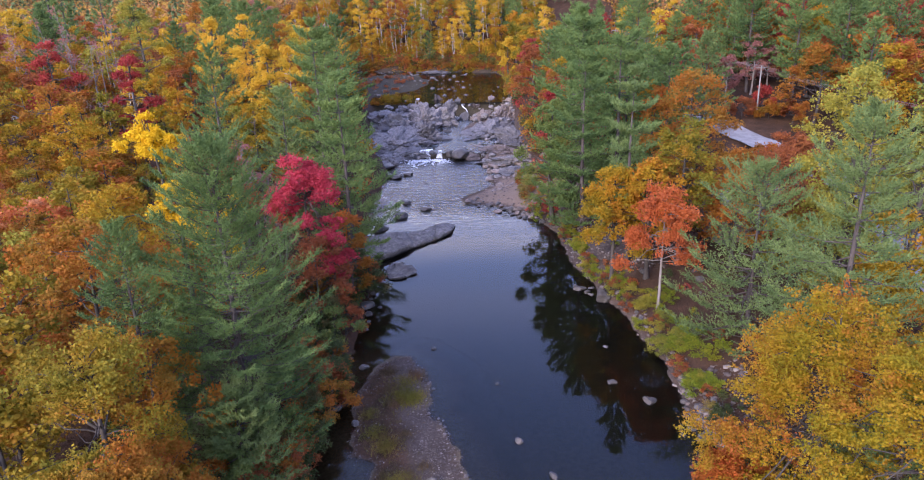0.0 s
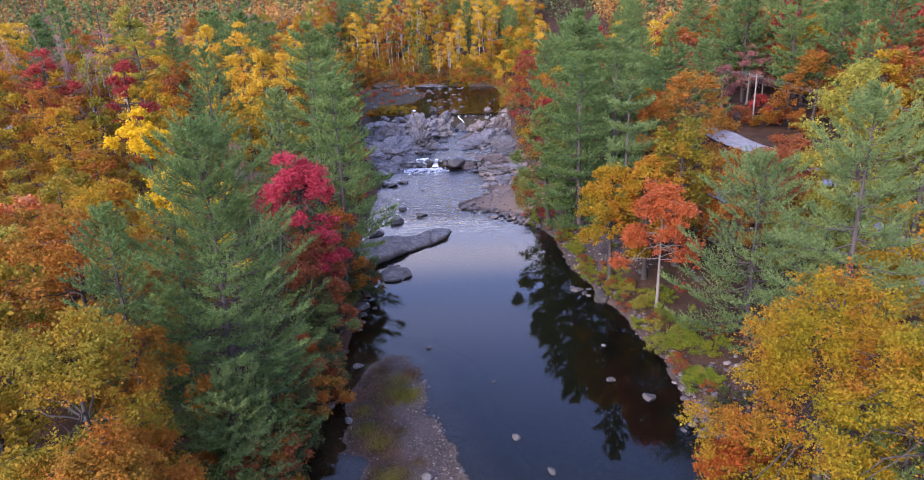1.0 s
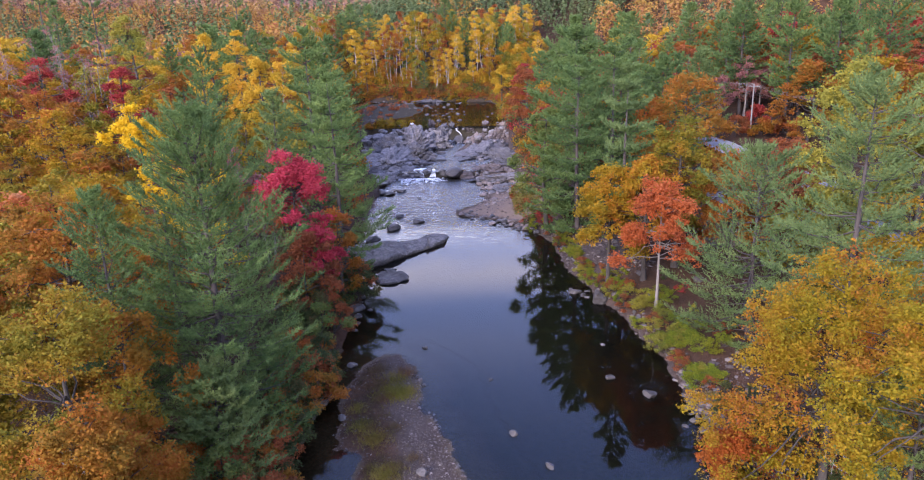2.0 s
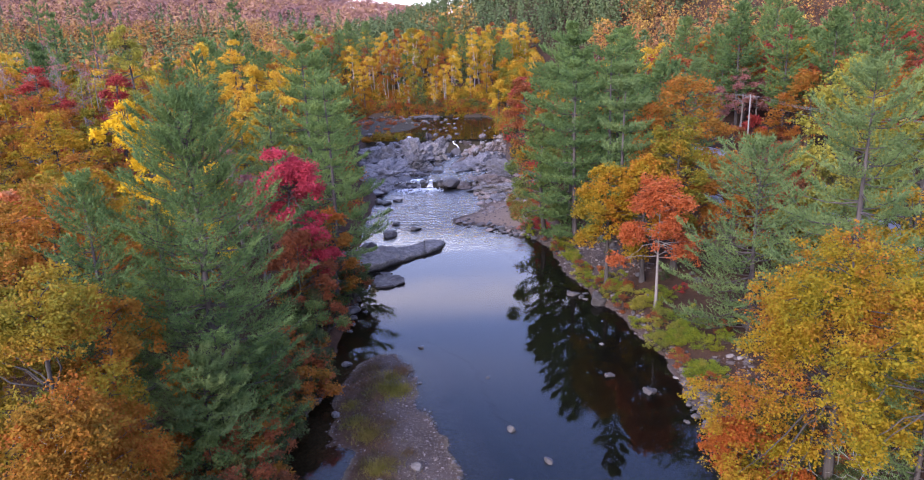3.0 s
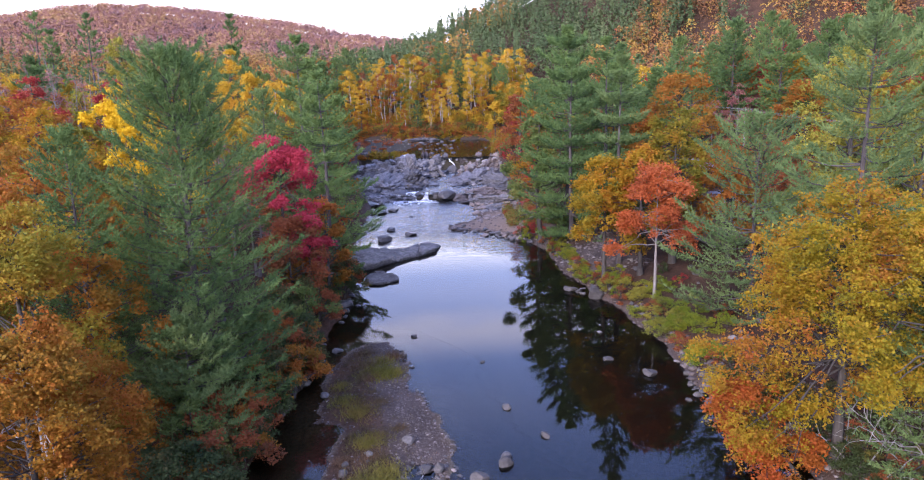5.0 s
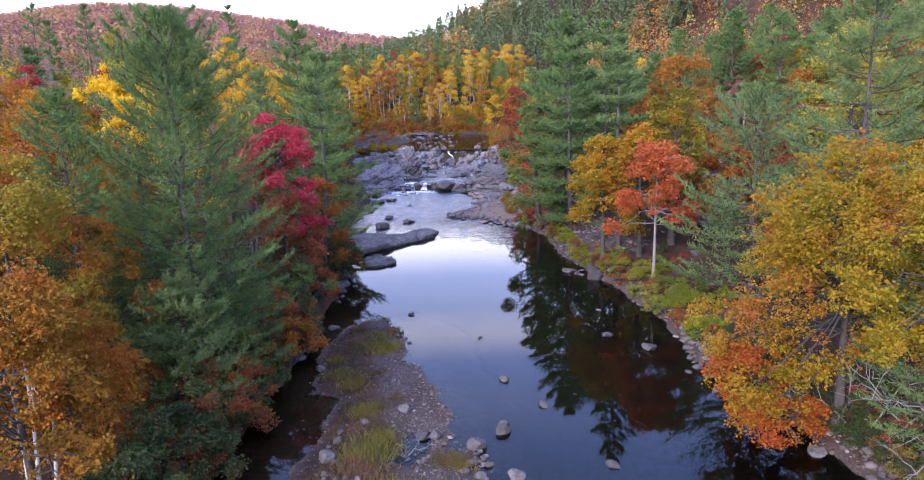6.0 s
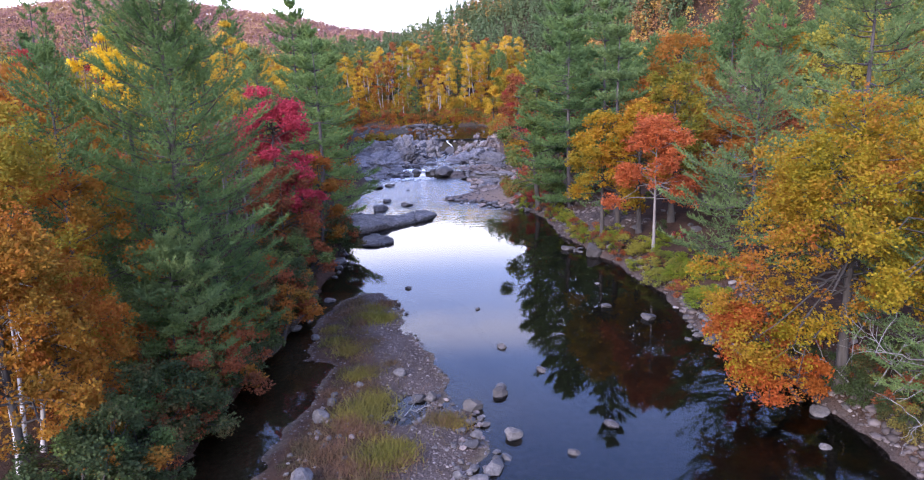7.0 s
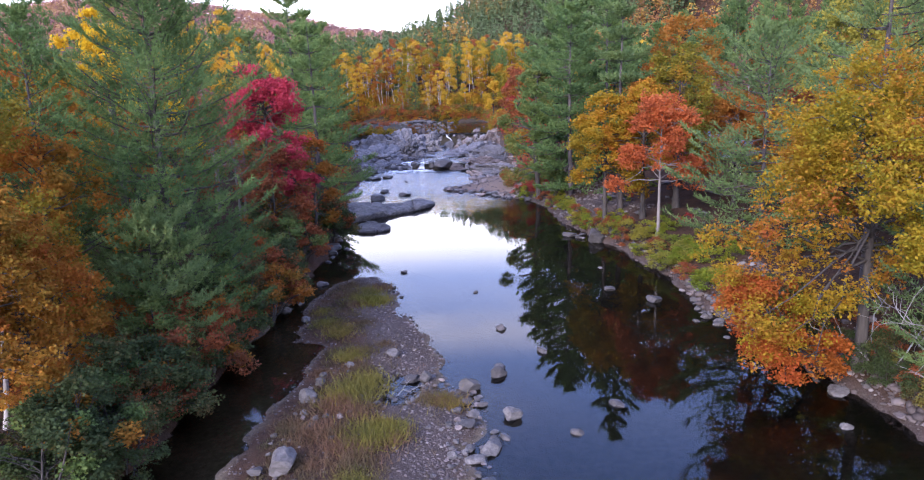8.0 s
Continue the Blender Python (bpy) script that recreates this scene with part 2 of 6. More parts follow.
def water_material(name, ripple, ripple_scale, tint):
    """Clear brown river water: Fresnel gloss over a tinted, see-through body."""
    m = bpy.data.materials.new(name)
    m.use_nodes = True
    n, l = m.node_tree.nodes, m.node_tree.links
    n.remove(n["Principled BSDF"])
    geo = n.new("ShaderNodeNewGeometry")
    mapn = n.new("ShaderNodeMapping")
    mapn.inputs["Scale"].default_value = (0.4, 1.0, 1.0)
    l.new(geo.outputs["Position"], mapn.inputs[0])
    na = n.new("ShaderNodeTexNoise")
    na.inputs["Scale"].default_value, na.inputs["Detail"].default_value = ripple_scale, 1.5
    l.new(mapn.outputs[0], na.inputs["Vector"])
    swell = n.new("ShaderNodeBump")
    swell.inputs["Distance"].default_value, swell.inputs["Strength"].default_value = 0.25, ripple
    l.new(na.outputs["Fac"], swell.inputs["Height"])
    nb = n.new("ShaderNodeTexNoise")
    nb.inputs["Scale"].default_value, nb.inputs["Detail"].default_value, nb.inputs["Roughness"].default_value = 0.85, 2.5, 0.6
    l.new(mapn.outputs[0], nb.inputs["Vector"])
    at = n.new("ShaderNodeAttribute")
    at.attribute_name = "chop"
    b = n.new("ShaderNodeBump")
    b.inputs["Distance"].default_value = 0.8
    l.new(at.outputs["Fac"], b.inputs["Strength"])
    l.new(nb.outputs["Fac"], b.inputs["Height"])
    l.new(swell.outputs[0], b.inputs["Normal"])
    fr = n.new("ShaderNodeFresnel")
    fr.inputs["IOR"].default_value = 1.34
    l.new(b.outputs[0], fr.inputs["Normal"])
    gl = n.new("ShaderNodeBsdfGlossy")
    rg = n.new("ShaderNodeMath")
    rg.operation = "MULTIPLY_ADD"
    rg.inputs[1].default_value, rg.inputs[2].default_value = 0.5, 0.012
    l.new(at.outputs["Fac"], rg.inputs[0])
    l.new(rg.outputs[0], gl.inputs["Roughness"])
    l.new(b.outputs[0], gl.inputs["Normal"])
    tr = n.new("ShaderNodeBsdfTransparent")
    tr.inputs["Color"].default_value = tint
    mixs = n.new("ShaderNodeMixShader")
    l.new(fr.outputs[0], mixs.inputs[0])
    l.new(tr.outputs[0], mixs.inputs[1])
    l.new(gl.outputs[0], mixs.inputs[2])
    l.new(mixs.outputs[0], n["Material Output"].inputs[0])
    return m


WATER = water_material("river_water", 0.009, 0.7, (0.52, 0.5, 0.42, 1))
fm = Mat("white_water", rough=0.5, spec=0.3)
fn = fm.noise(2.2, 5, 0.7, stretch=(1, 1, 0.35))
fm.color(fm.ramp(fn, [(0.35, lin(0.35, 0.38, 0.44)), (0.55, lin(0.85, 0.87, 0.9))])).bump(fn, 0.8, 0.2)
FOAM = fm.m
am = Mat("worn_asphalt", rough=0.9, spec=0.2)
am.color(am.ramp(am.noise(0.8, 6, 0.7), [(0.3, lin(0.16, 0.16, 0.17)), (0.7, lin(0.3, 0.3, 0.31))]))
ASPHALT = am.m


# ---------------- mesh helpers ----------------
def tri_mesh(name, verts, tris):
    me = bpy.data.meshes.new(name)
    verts, tris = np.asarray(verts, np.float32), np.asarray(tris, np.int32)
    me.vertices.add(len(verts))
    me.vertices.foreach_set("co", verts.ravel())
    me.loops.add(tris.size)
    me.loops.foreach_set("vertex_index", tris.ravel())
    me.polygons.add(len(tris))
    me.polygons.foreach_set("loop_start", np.arange(0, tris.size, 3, dtype=np.int32))
    me.update(calc_edges=True)
    return me


def join(pieces):
    """Several (verts, tris) as one."""
    vs, ts, k = [], [], 0
    for v, t in pieces:
        vs.append(np.asarray(v, float))
        ts.append(np.asarray(t, int) + k)
        k += len(v)
    return np.concatenate(vs), np.concatenate(ts)


def mesh_part(name, me, material, parent=None, label="", smooth=False):
    ob = new(name, me)
    if not me.materials:
        me.materials.append(None)
    ob.material_slots[0].link = "OBJECT"
    ob.material_slots[0].material = material
    if smooth:
        me.polygons.foreach_set("use_smooth", np.ones(len(me.polygons), bool))
    if parent:
        ob.parent = parent
    if label:
        tagged(ob, label)
    return ob


def part(name, bm, material, parent, label="", smooth=False):
    me = bpy.data.meshes.new(name)
    bm.to_mesh(me)
    bm.free()
    return mesh_part(name, me, material, parent, label, smooth)


def tube(pts, radii, sides=6):
    pts, radii = np.asarray(pts, float), np.asarray(radii, float)
    n = len(pts)
    d = np.gradient(pts, axis=0)
    d /= np.linalg.norm(d, axis=1, keepdims=True) + 1e-9
    ref = np.where(np.abs(d[:, 2:3]) > 0.9, [[1.0, 0, 0]], [[0, 0, 1.0]])
    u = np.cross(d, ref)
    u /= np.linalg.norm(u, axis=1, keepdims=True) + 1e-9
    w = np.cross(d, u)
    a = np.linspace(0, 2 * np.pi, sides, endpoint=False)
    v = (pts[:, None] + radii[:, None, None] * (np.cos(a)[None, :, None] * u[:, None] + np.sin(a)[None, :, None] * w[:, None])).reshape(-1, 3)
    i = np.arange(n - 1)[:, None] * sides
    j = np.arange(sides)[None, :]
    p, q = i + j, i + (j + 1) % sides
    t = np.stack([np.stack([p, q, q + sides], -1), np.stack([p, q + sides, p + sides], -1)], 2).reshape(-1, 3)
    return v, t


# ---------------- terrain ----------------
LEFT_Y = [-400, 30, 36, 41, 48, 57, 66, 72, 80, 86, 92, 100, 110, 120, 135, 145, 150, 165, 190, 205, 230, 250, 262, 300, 330]
LEFT_X = [-13, -12.3, -12.3, -12.4, -12.1, -12.0, -11.9, -11.8, -12.3, -13.5, -17, -19, -18, -18, -18.5, -21, -25, -28, -30, -32, -42, -55, -80, -200, -400]
RIGHT_Y = [-400, 30, 36, 39, 43, 46, 50, 55, 63, 66, 73, 80, 87, 95, 100, 105, 112, 120, 135, 150, 190, 205, 235, 256, 275, 300]
RIGHT_X = [26, 22.3, 21.7, 21.5, 21.2, 20.5, 18.8, 18.3, 17.7, 17.4, 16.2, 14.2, 12.2, 11.4, 11, 11, 10.8, 9.8, 9, 8.8, 7, 6.5, 7, 4, -60, -300]
BAR = [(-8.1, 64.4), (-6.5, 64.8), (-5, 63), (-4.2, 60), (-3.8, 55.5), (-2.6, 54.2), (-1.2, 49.6), (0.1, 45.6), (-0.4, 43.8), (-0.3, 42.2), (0.8, 41.2), (1.7, 42.3), (2.1, 40), (2.3, 37.6), (1.2, 36.2), (1.6, 34.2), (1.4, 28), (1, 10), (-7, 10), (-7.6, 28), (-7.8, 33.7), (-8, 36.3), (-7.8, 38.6), (-7.1, 42.6), (-7.4, 45.8), (-7, 48.6), (-9.2, 50), (-9.9, 55), (-9.9, 60.3)]
BEACH = [(12, 99), (9.5, 105), (7, 110), (4, 113), (0, 114.5), (-2.5, 116), (-3, 118.5), (0, 122), (2.5, 126), (1.5, 131), (8, 136), (14, 125), (14, 110)]


def poly_dist(x, y, poly):
    """Signed distance to a polygon, positive inside."""
    best, inside = np.full(x.shape, 1e9), np.zeros(x.shape, bool)
    for (ax, ay), (bx, by) in zip(poly, poly[1:] + poly[:1]):
        ex, ey = bx - ax, by - ay
        s = np.clip(((x - ax) * ex + (y - ay) * ey) / (ex * ex + ey * ey), 0, 1)
        best = np.minimum(best, np.hypot(x - ax - s * ex, y - ay - s * ey))
        cross = (ay > y) != (by > y)
        inside ^= cross & (x < ex * (y - ay) / (ey if ey else 1e-9) + ax)
    return np.where(inside, best, -best)


def smooth(a, b, v):
    s = np.clip((v - a) / (b - a), 0, 1)
    return s * s * (3 - 2 * s)


def ripple2(x, y, k, ph=0.0):
    return np.sin(x * k + 1.3 * np.sin(y * k * 0.7 + ph) + ph) * np.cos(y * k * 0.9 + 1.1 * np.sin(x * k * 0.6 + 2 * ph))


def level(y):
    """Water level along the river: a low pool, a ledge, an upper pool."""
    return np.where(y < 147.5, 0.0, np.where(y < 191, 1.1, 4.4))


def valley(y):
    return 4.4 * smooth(110, 205, y)


def masks(x, y):
    x, y = np.asarray(x, float), np.asarray(y, float)
    wob = 0.5 * ripple2(x, y, 0.55, 0.4) + 0.25 * ripple2(x, y, 1.4, 1.7)
    lx, rx = np.interp(y, LEFT_Y, LEFT_X), np.interp(y, RIGHT_Y, RIGHT_X)
    d = np.maximum(lx - x, x - rx) + wob * 0.7
    d = np.maximum(d, y - 305)
    bar = poly_dist(x, y, BAR) + 0.4 * wob + 0.22 * ripple2(x, y, 2.7, 0.9)
    beach = poly_dist(x, y, BEACH) + 0.5 * wob
    return d, bar, beach, x > (lx + rx) / 2


def height(x, y):
    x, y = np.asarray(x, float), np.asarray(y, float)
    d, bar, beach, right = masks(x, y)
    out = np.maximum(d, 0)
    bank = np.where(right, 2.3, 2.0) * (1 - np.exp(-out / 2.6)) + 0.05 * np.minimum(out, 70)
    bank = bank + 0.25 * ripple2(x, y, 0.21, 0.9) * smooth(2, 8, out) + 0.1 * ripple2(x, y, 0.8, 2.0) * smooth(0.3, 3, out)
    # channel: shallow beside the gravel bar, deep in the pool
    bed_z = level(y) - 0.25 - 1.1 * smooth(0, 5, -d)
    bed_z = np.where(y > 125, np.maximum(bed_z, level(y) - 0.6), bed_z)
    rise = lambda s, k, top: np.where(s > 0, np.minimum(0.04 + k * s, top), 0.04 + 0.16 * s)
    bed_z = np.maximum(bed_z, np.where(bar > -6, rise(bar, 0.13, 0.42) + 0.07 * ripple2(x, y, 1.1, 0.2), -9))
    bed_z = bed_z - 0.62 * np.exp(-(((x + 1.75) / 0.95) ** 4 + ((y - 42.1) / 2.0) ** 4))
    bed_z = np.maximum(bed_z, np.where(beach > -6, rise(beach, 0.14, 0.7) + 0.06 * ripple2(x, y, 1.0, 0.7), -9))
    shoal_d = 1 - np.hypot((x + 33) / 15, (y - 232) / 26) + 0.08 * ripple2(x, y, 0.4, 1.1)
    bed_z = np.maximum(bed_z, np.where(shoal_d > -0.3, 4.35 + np.minimum(1.6 * shoal_d, 0.6), -9))
    z = np.where(d > 0, np.maximum(bank + valley(y), bed_z), bed_z)
    far = smooth(40, 260, d) * 8
    prof = np.interp(x, [-700, -590, -529, -439, -352, -258, -192, -149, -113, 0, 150], [64, 78, 93, 105, 99, 84, 73, 62, 57, 40, 30])
    left_hill = prof * smooth(380, 880, y)
    rise_r = np.interp(x, [-160, -63, -39, -23, -4, 60, 160, 320], [0, 13, 21, 30, 39, 68, 112, 150])
    right_hill = rise_r * smooth(300, 490, y + 0.75 * np.maximum(x - 40, 0))
    side_left = 14 * smooth(-130, -420, x) * smooth(60, 400, y)
    return z + far + np.maximum(np.maximum(left_hill, right_hill), side_left)


def height1(x, y):
    return float(height(np.array([x]), np.array([y]))[0])


def spread(lo, hi, fine, a, b, grow=1.13):
    mid = list(np.arange(a, b, fine))
    s, v = fine, mid[0]
    low = []
    while v > lo:
        s *= grow
        v -= s
        low.append(v)
    s, v = fine, mid[-1]
    high = []
    while v < hi:
        s *= grow
        v += s
        high.append(v)
    return np.array(low[::-1] + mid + high)


gx = spread(-2600, 2600, 0.45, -20, 27, 1.09)
gy = spread(-900, 3200, 0.45, 29, 100, 1.03)
GX, GY = np.meshgrid(gx, gy)
GZ = height(GX, GY)
nx, ny = len(gx), len(gy)
idx = (np.arange(ny - 1)[:, None] * nx + np.arange(nx - 1)[None, :]).ravel()
gt = np.concatenate([np.stack([idx, idx + 1, idx + nx + 1], 1), np.stack([idx, idx + nx + 1, idx + nx], 1)])
me = tri_mesh("ground", np.stack([GX.ravel(), GY.ravel(), GZ.ravel()], 1), gt)
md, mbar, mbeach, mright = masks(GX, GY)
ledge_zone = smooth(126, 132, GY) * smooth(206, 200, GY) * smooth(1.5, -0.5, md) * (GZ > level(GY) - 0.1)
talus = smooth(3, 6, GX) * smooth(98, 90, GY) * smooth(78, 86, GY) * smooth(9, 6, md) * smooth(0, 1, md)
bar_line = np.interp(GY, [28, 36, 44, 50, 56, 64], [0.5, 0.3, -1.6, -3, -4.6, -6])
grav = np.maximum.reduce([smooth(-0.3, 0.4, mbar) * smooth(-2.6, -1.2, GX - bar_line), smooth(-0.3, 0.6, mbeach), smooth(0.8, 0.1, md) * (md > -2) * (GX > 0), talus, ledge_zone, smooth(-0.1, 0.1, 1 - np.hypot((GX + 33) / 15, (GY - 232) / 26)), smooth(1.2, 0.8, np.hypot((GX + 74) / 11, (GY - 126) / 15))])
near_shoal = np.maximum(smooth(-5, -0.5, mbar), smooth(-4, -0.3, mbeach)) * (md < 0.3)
# deep masks where that depth darkening goes into the ground colour
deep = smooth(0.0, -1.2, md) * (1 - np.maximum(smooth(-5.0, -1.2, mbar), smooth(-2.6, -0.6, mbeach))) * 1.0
for aname, vals in (("sand", 0.85 * smooth(0.2, 1.4, mbeach) * smooth(132, 126, GY) * smooth(107, 111, GY)), ("gravel", grav), ("shoal", near_shoal * (1 - smooth(-0.4, 0.2, np.maximum(mbar, mbeach)))), ("dimmed_bed", deep)):
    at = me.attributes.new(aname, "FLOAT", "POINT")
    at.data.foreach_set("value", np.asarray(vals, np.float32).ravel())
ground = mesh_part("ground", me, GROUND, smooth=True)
tagged(ground, "forest floor of brown leaf litter with gravel river banks", "ground", kind="structure")


def water_sheet(name, x0, x1, y0, y1, z, step, chop, label):
    xs, ys = np.arange(x0, x1 + step, step), np.arange(y0, y1 + step, step)
    X, Y = np.meshgrid(xs, ys)
    n, m = len(xs), len(ys)
    i = (np.arange(m - 1)[:, None] * n + np.arange(n - 1)[None, :]).ravel()
    t = np.concatenate([np.stack([i, i + 1, i + n + 1], 1), np.stack([i, i + n + 1, i + n], 1)])
    w = tri_mesh(name, np.stack([X.ravel(), Y.ravel(), np.full(X.size, z)], 1), t)
    a = w.attributes.new("chop", "FLOAT", "POINT")
    a.data.foreach_set("value", np.asarray(chop(X, Y), np.float32).ravel())
    return tagged(mesh_part(name, w, WATER, smooth=True), label, "water", kind="structure")


water_sheet("water_pool", -30, 40, -60, 149, 0.0, 1.0, lambda X, Y: 0.006 * smooth(84, 94, Y) + 0.1 * smooth(93, 106, Y) + 0.4 * smooth(104, 118, Y), "still dark brown river pool mirroring sky and trees")
water_sheet("water_ledge_pool", -16, 3, 147, 193, 1.1, 1.0, lambda X, Y: 0.4 * np.ones_like(X), "quick water between grey ledges")
water_sheet("water_upper_pool", -120, 12, 191, 300, 4.4, 2.0, lambda X, Y: 0.06 * np.ones_like(X), "dark upper river pool above the cascade")


# ---------------- trees ----------------
def unit(v):
    return v / (np.linalg.norm(v, axis=-1, keepdims=True) + 1e-9)


def leaves(rng, centres, size, droop=0.0, flat=0.35):
    """A folded diamond leaf of two triangles at each centre."""
    n = len(centres)
    a = unit(rng.normal(size=(n, 3)) * [1, 1, 0.6] - [0, 0, droop])
    up = unit(rng.normal(size=(n, 3)) * (1 - flat) + [0, 0, flat * 1.6])
    b = unit(np.cross(up, a))
    nrm = np.cross(a, b)
    s = size * rng.uniform(0.65, 1.3, (n, 1))
    v = np.stack([centres - a * s * 0.6, centres + b * s * 0.42 + nrm * s * 0.12, centres + a * s * 0.6, centres - b * s * 0.42 + nrm * s * 0.12], 1).reshape(-1, 3)
    k = np.arange(n)[:, None] * 4
    return v, np.concatenate([k + [0, 1, 2], k + [0, 2, 3]])


def limb(rng, start, end, r0, r1, sag=0.1, n=6, sides=5):
    s = np.linspace(0, 1, n)[:, None]
    length = np.linalg.norm(end - start)
    p = start + (end - start) * s + rng.normal(size=(n, 3)) * 0.04 * length * np.sin(np.pi * s)
    p[:, 2] += sag * length * np.sin(np.pi * s[:, 0])
    return tube(p, np.linspace(r0, r1, n), sides), p


def broadleaf(seed, h, r, base=0.28, clumps=90, per=110, leaf_size=0.21, lean=(0, 0), trunk=0.0, stems=1, reach=None, ragged=0.3, sides=7, clump=0.8, limbs=24):
    """Trunk and limbs, and a crown of many small leaves in sprays on uneven boughs. Returns two meshes at the origin."""
    rng = np.random.default_rng(seed)
    wood, tips = [], []
    tr = trunk or 0.017 * h
    for sidx in range(stems):
        off = rng.normal(size=2) * (0.1 * r if stems > 1 else 0)
        s = np.linspace(0, 1, 9)
        bend = rng.normal(size=2) * 0.02 * h
        px = off[0] + lean[0] * s + bend[0] * np.sin(s * 3) + off[0] * 2.5 * s * (stems > 1)
        py = off[1] + lean[1] * s + bend[1] * np.sin(s * 3.5) + off[1] * 2.5 * s * (stems > 1)
        p = np.stack([px, py, -0.4 + (0.9 * h + 0.4) * s], 1)
        rad = tr * (1.25 - 1.15 * s) * np.where(s < 0.05, 1.5, 1)
        wood.append(tube(p, rad, sides))
        tips.append(p)
    spine = tips[0]
    ph = rng.uniform(0, 6.28, 6)
    boughs, each = max(6, clumps // 5), 12
    c, heart = [], []
    for bi in range(boughs):
        hf = ((bi + rng.uniform()) / boughs) ** 0.85
        ang = bi * 2.4 + rng.normal() * 0.4
        env = (np.sin(np.pi * min(1, (0.14 + 0.86 * hf)) ** 0.85) ** 0.6) * (1 + ragged * np.sin(2 * ang + ph[0] + 4 * hf) + ragged * 0.7 * np.sin(5 * ang + ph[1] - 7 * hf))
        rr = r * env * rng.uniform(0.5, 0.85)
        z = h * (base + (0.93 - base) * hf) + rng.normal() * 0.03 * h
        ax, ay = np.interp(z, spine[:, 2], spine[:, 0]), np.interp(z, spine[:, 2], spine[:, 1])
        mid = np.array([ax + rr * np.cos(ang), ay + rr * np.sin(ang), z - 0.08 * rr])
        heart.append(mid)
        size = max(r, 0.24 * (1 - base) * h) * rng.uniform(0.2, 0.36)
        o = unit(rng.normal(size=(each, 3)) + [0.5 * np.cos(ang), 0.5 * np.sin(ang), 0.45]) * rng.uniform(0.5, 1.05, (each, 1)) * size * [1.1, 1.1, 0.8]
        c.append(mid + o)
    c = np.concatenate(c)
    c[:, 2] = np.minimum(c[:, 2], 0.985 * h)
    if reach is not None:
        extra = np.array(reach, float)
        c = np.concatenate([c, np.repeat(extra, 3, 0) + rng.normal(size=(3 * len(extra), 3)) * 0.45])
        heart += list(extra[::7])
    ends = np.concatenate([np.array(heart), c[:: max(1, len(c) // max(1, limbs))]])
    for q in ends:
        zs = max(base * h * (0.75 if base < 0.2 else 1.08), q[2] - 0.45 * np.hypot(q[0], q[1]) - 0.8)
        zs = min(zs + rng.uniform(0, 0.16) * h, 0.85 * h)
        st = np.array([np.interp(zs, spine[:, 2], spine[:, 0]), np.interp(zs, spine[:, 2], spine[:, 1]), zs])
        (lv, lt), lp = limb(rng, st, q, tr * 0.42 * (1 - 0.6 * zs / h), 0.018, 0.08, 6, 4)
        wood.append((lv, lt))
    # leaves hang in sprays of six round short twigs
    spray = max(2, round(clumps * per / len(c) / 6))
    size = clump * (0.1 * r + 0.24) * rng.uniform(0.6, 1.3, (len(c), 1, 1))
    ball = unit(rng.normal(size=(len(c), spray, 3))) * rng.uniform(0, 1, (len(c), spray, 1)) ** 0.4
    ball[..., 2] = np.where(ball[..., 2] < 0, ball[..., 2] * 0.6, ball[..., 2] * 0.8) - 0.2 * (ball[..., 0] ** 2 + ball[..., 1] ** 2)
    pts = (c[:, None, :] + ball * size * 1.25).reshape(-1, 3)
    pts = np.repeat(pts, 6, 0) + rng.normal(size=(6 * len(pts), 3)) * leaf_size * [0.85, 0.85, 0.55]
    lv = leaves(rng, pts, leaf_size, droop=0.35, flat=0.5)
    return tri_mesh("trunk", *join(wood)), tri_mesh("crown", *lv)


def plumes(rng, start, d, ln, curl, size, blades, width, nodes=6):
    """Needle plumes: twigs that curve upwards, set all round with slender blades that point forward."""
    s = np.linspace(0.12, 1, nodes)[None, :, None]
    p = start[:, None] + d[:, None] * ln[:, None, None] * s
    t = np.repeat(d[:, None], nodes, 1).copy()
    p[..., 2] += (curl * ln)[:, None] * s[..., 0] ** 2
    t[..., 2] += 2 * curl[:, None] * s[..., 0]
    p, t = np.repeat(p.reshape(-1, 3), blades, 0), np.repeat(unit(t).reshape(-1, 3), blades, 0)
    dirs = unit(t * 0.75 + rng.normal(size=p.shape) * 0.5 + [0, 0, 0.12])
    side = unit(np.cross(dirs, rng.normal(size=p.shape)))
    bl = size * rng.uniform(0.7, 1.25, (len(p), 1))
    p = p + rng.normal(size=p.shape) * 0.1 * size
    v = np.stack([p - side * width * bl, p + side * width * bl, p + dirs * bl], 1).reshape(-1, 3)
    return v, np.arange(len(v)).reshape(-1, 3)


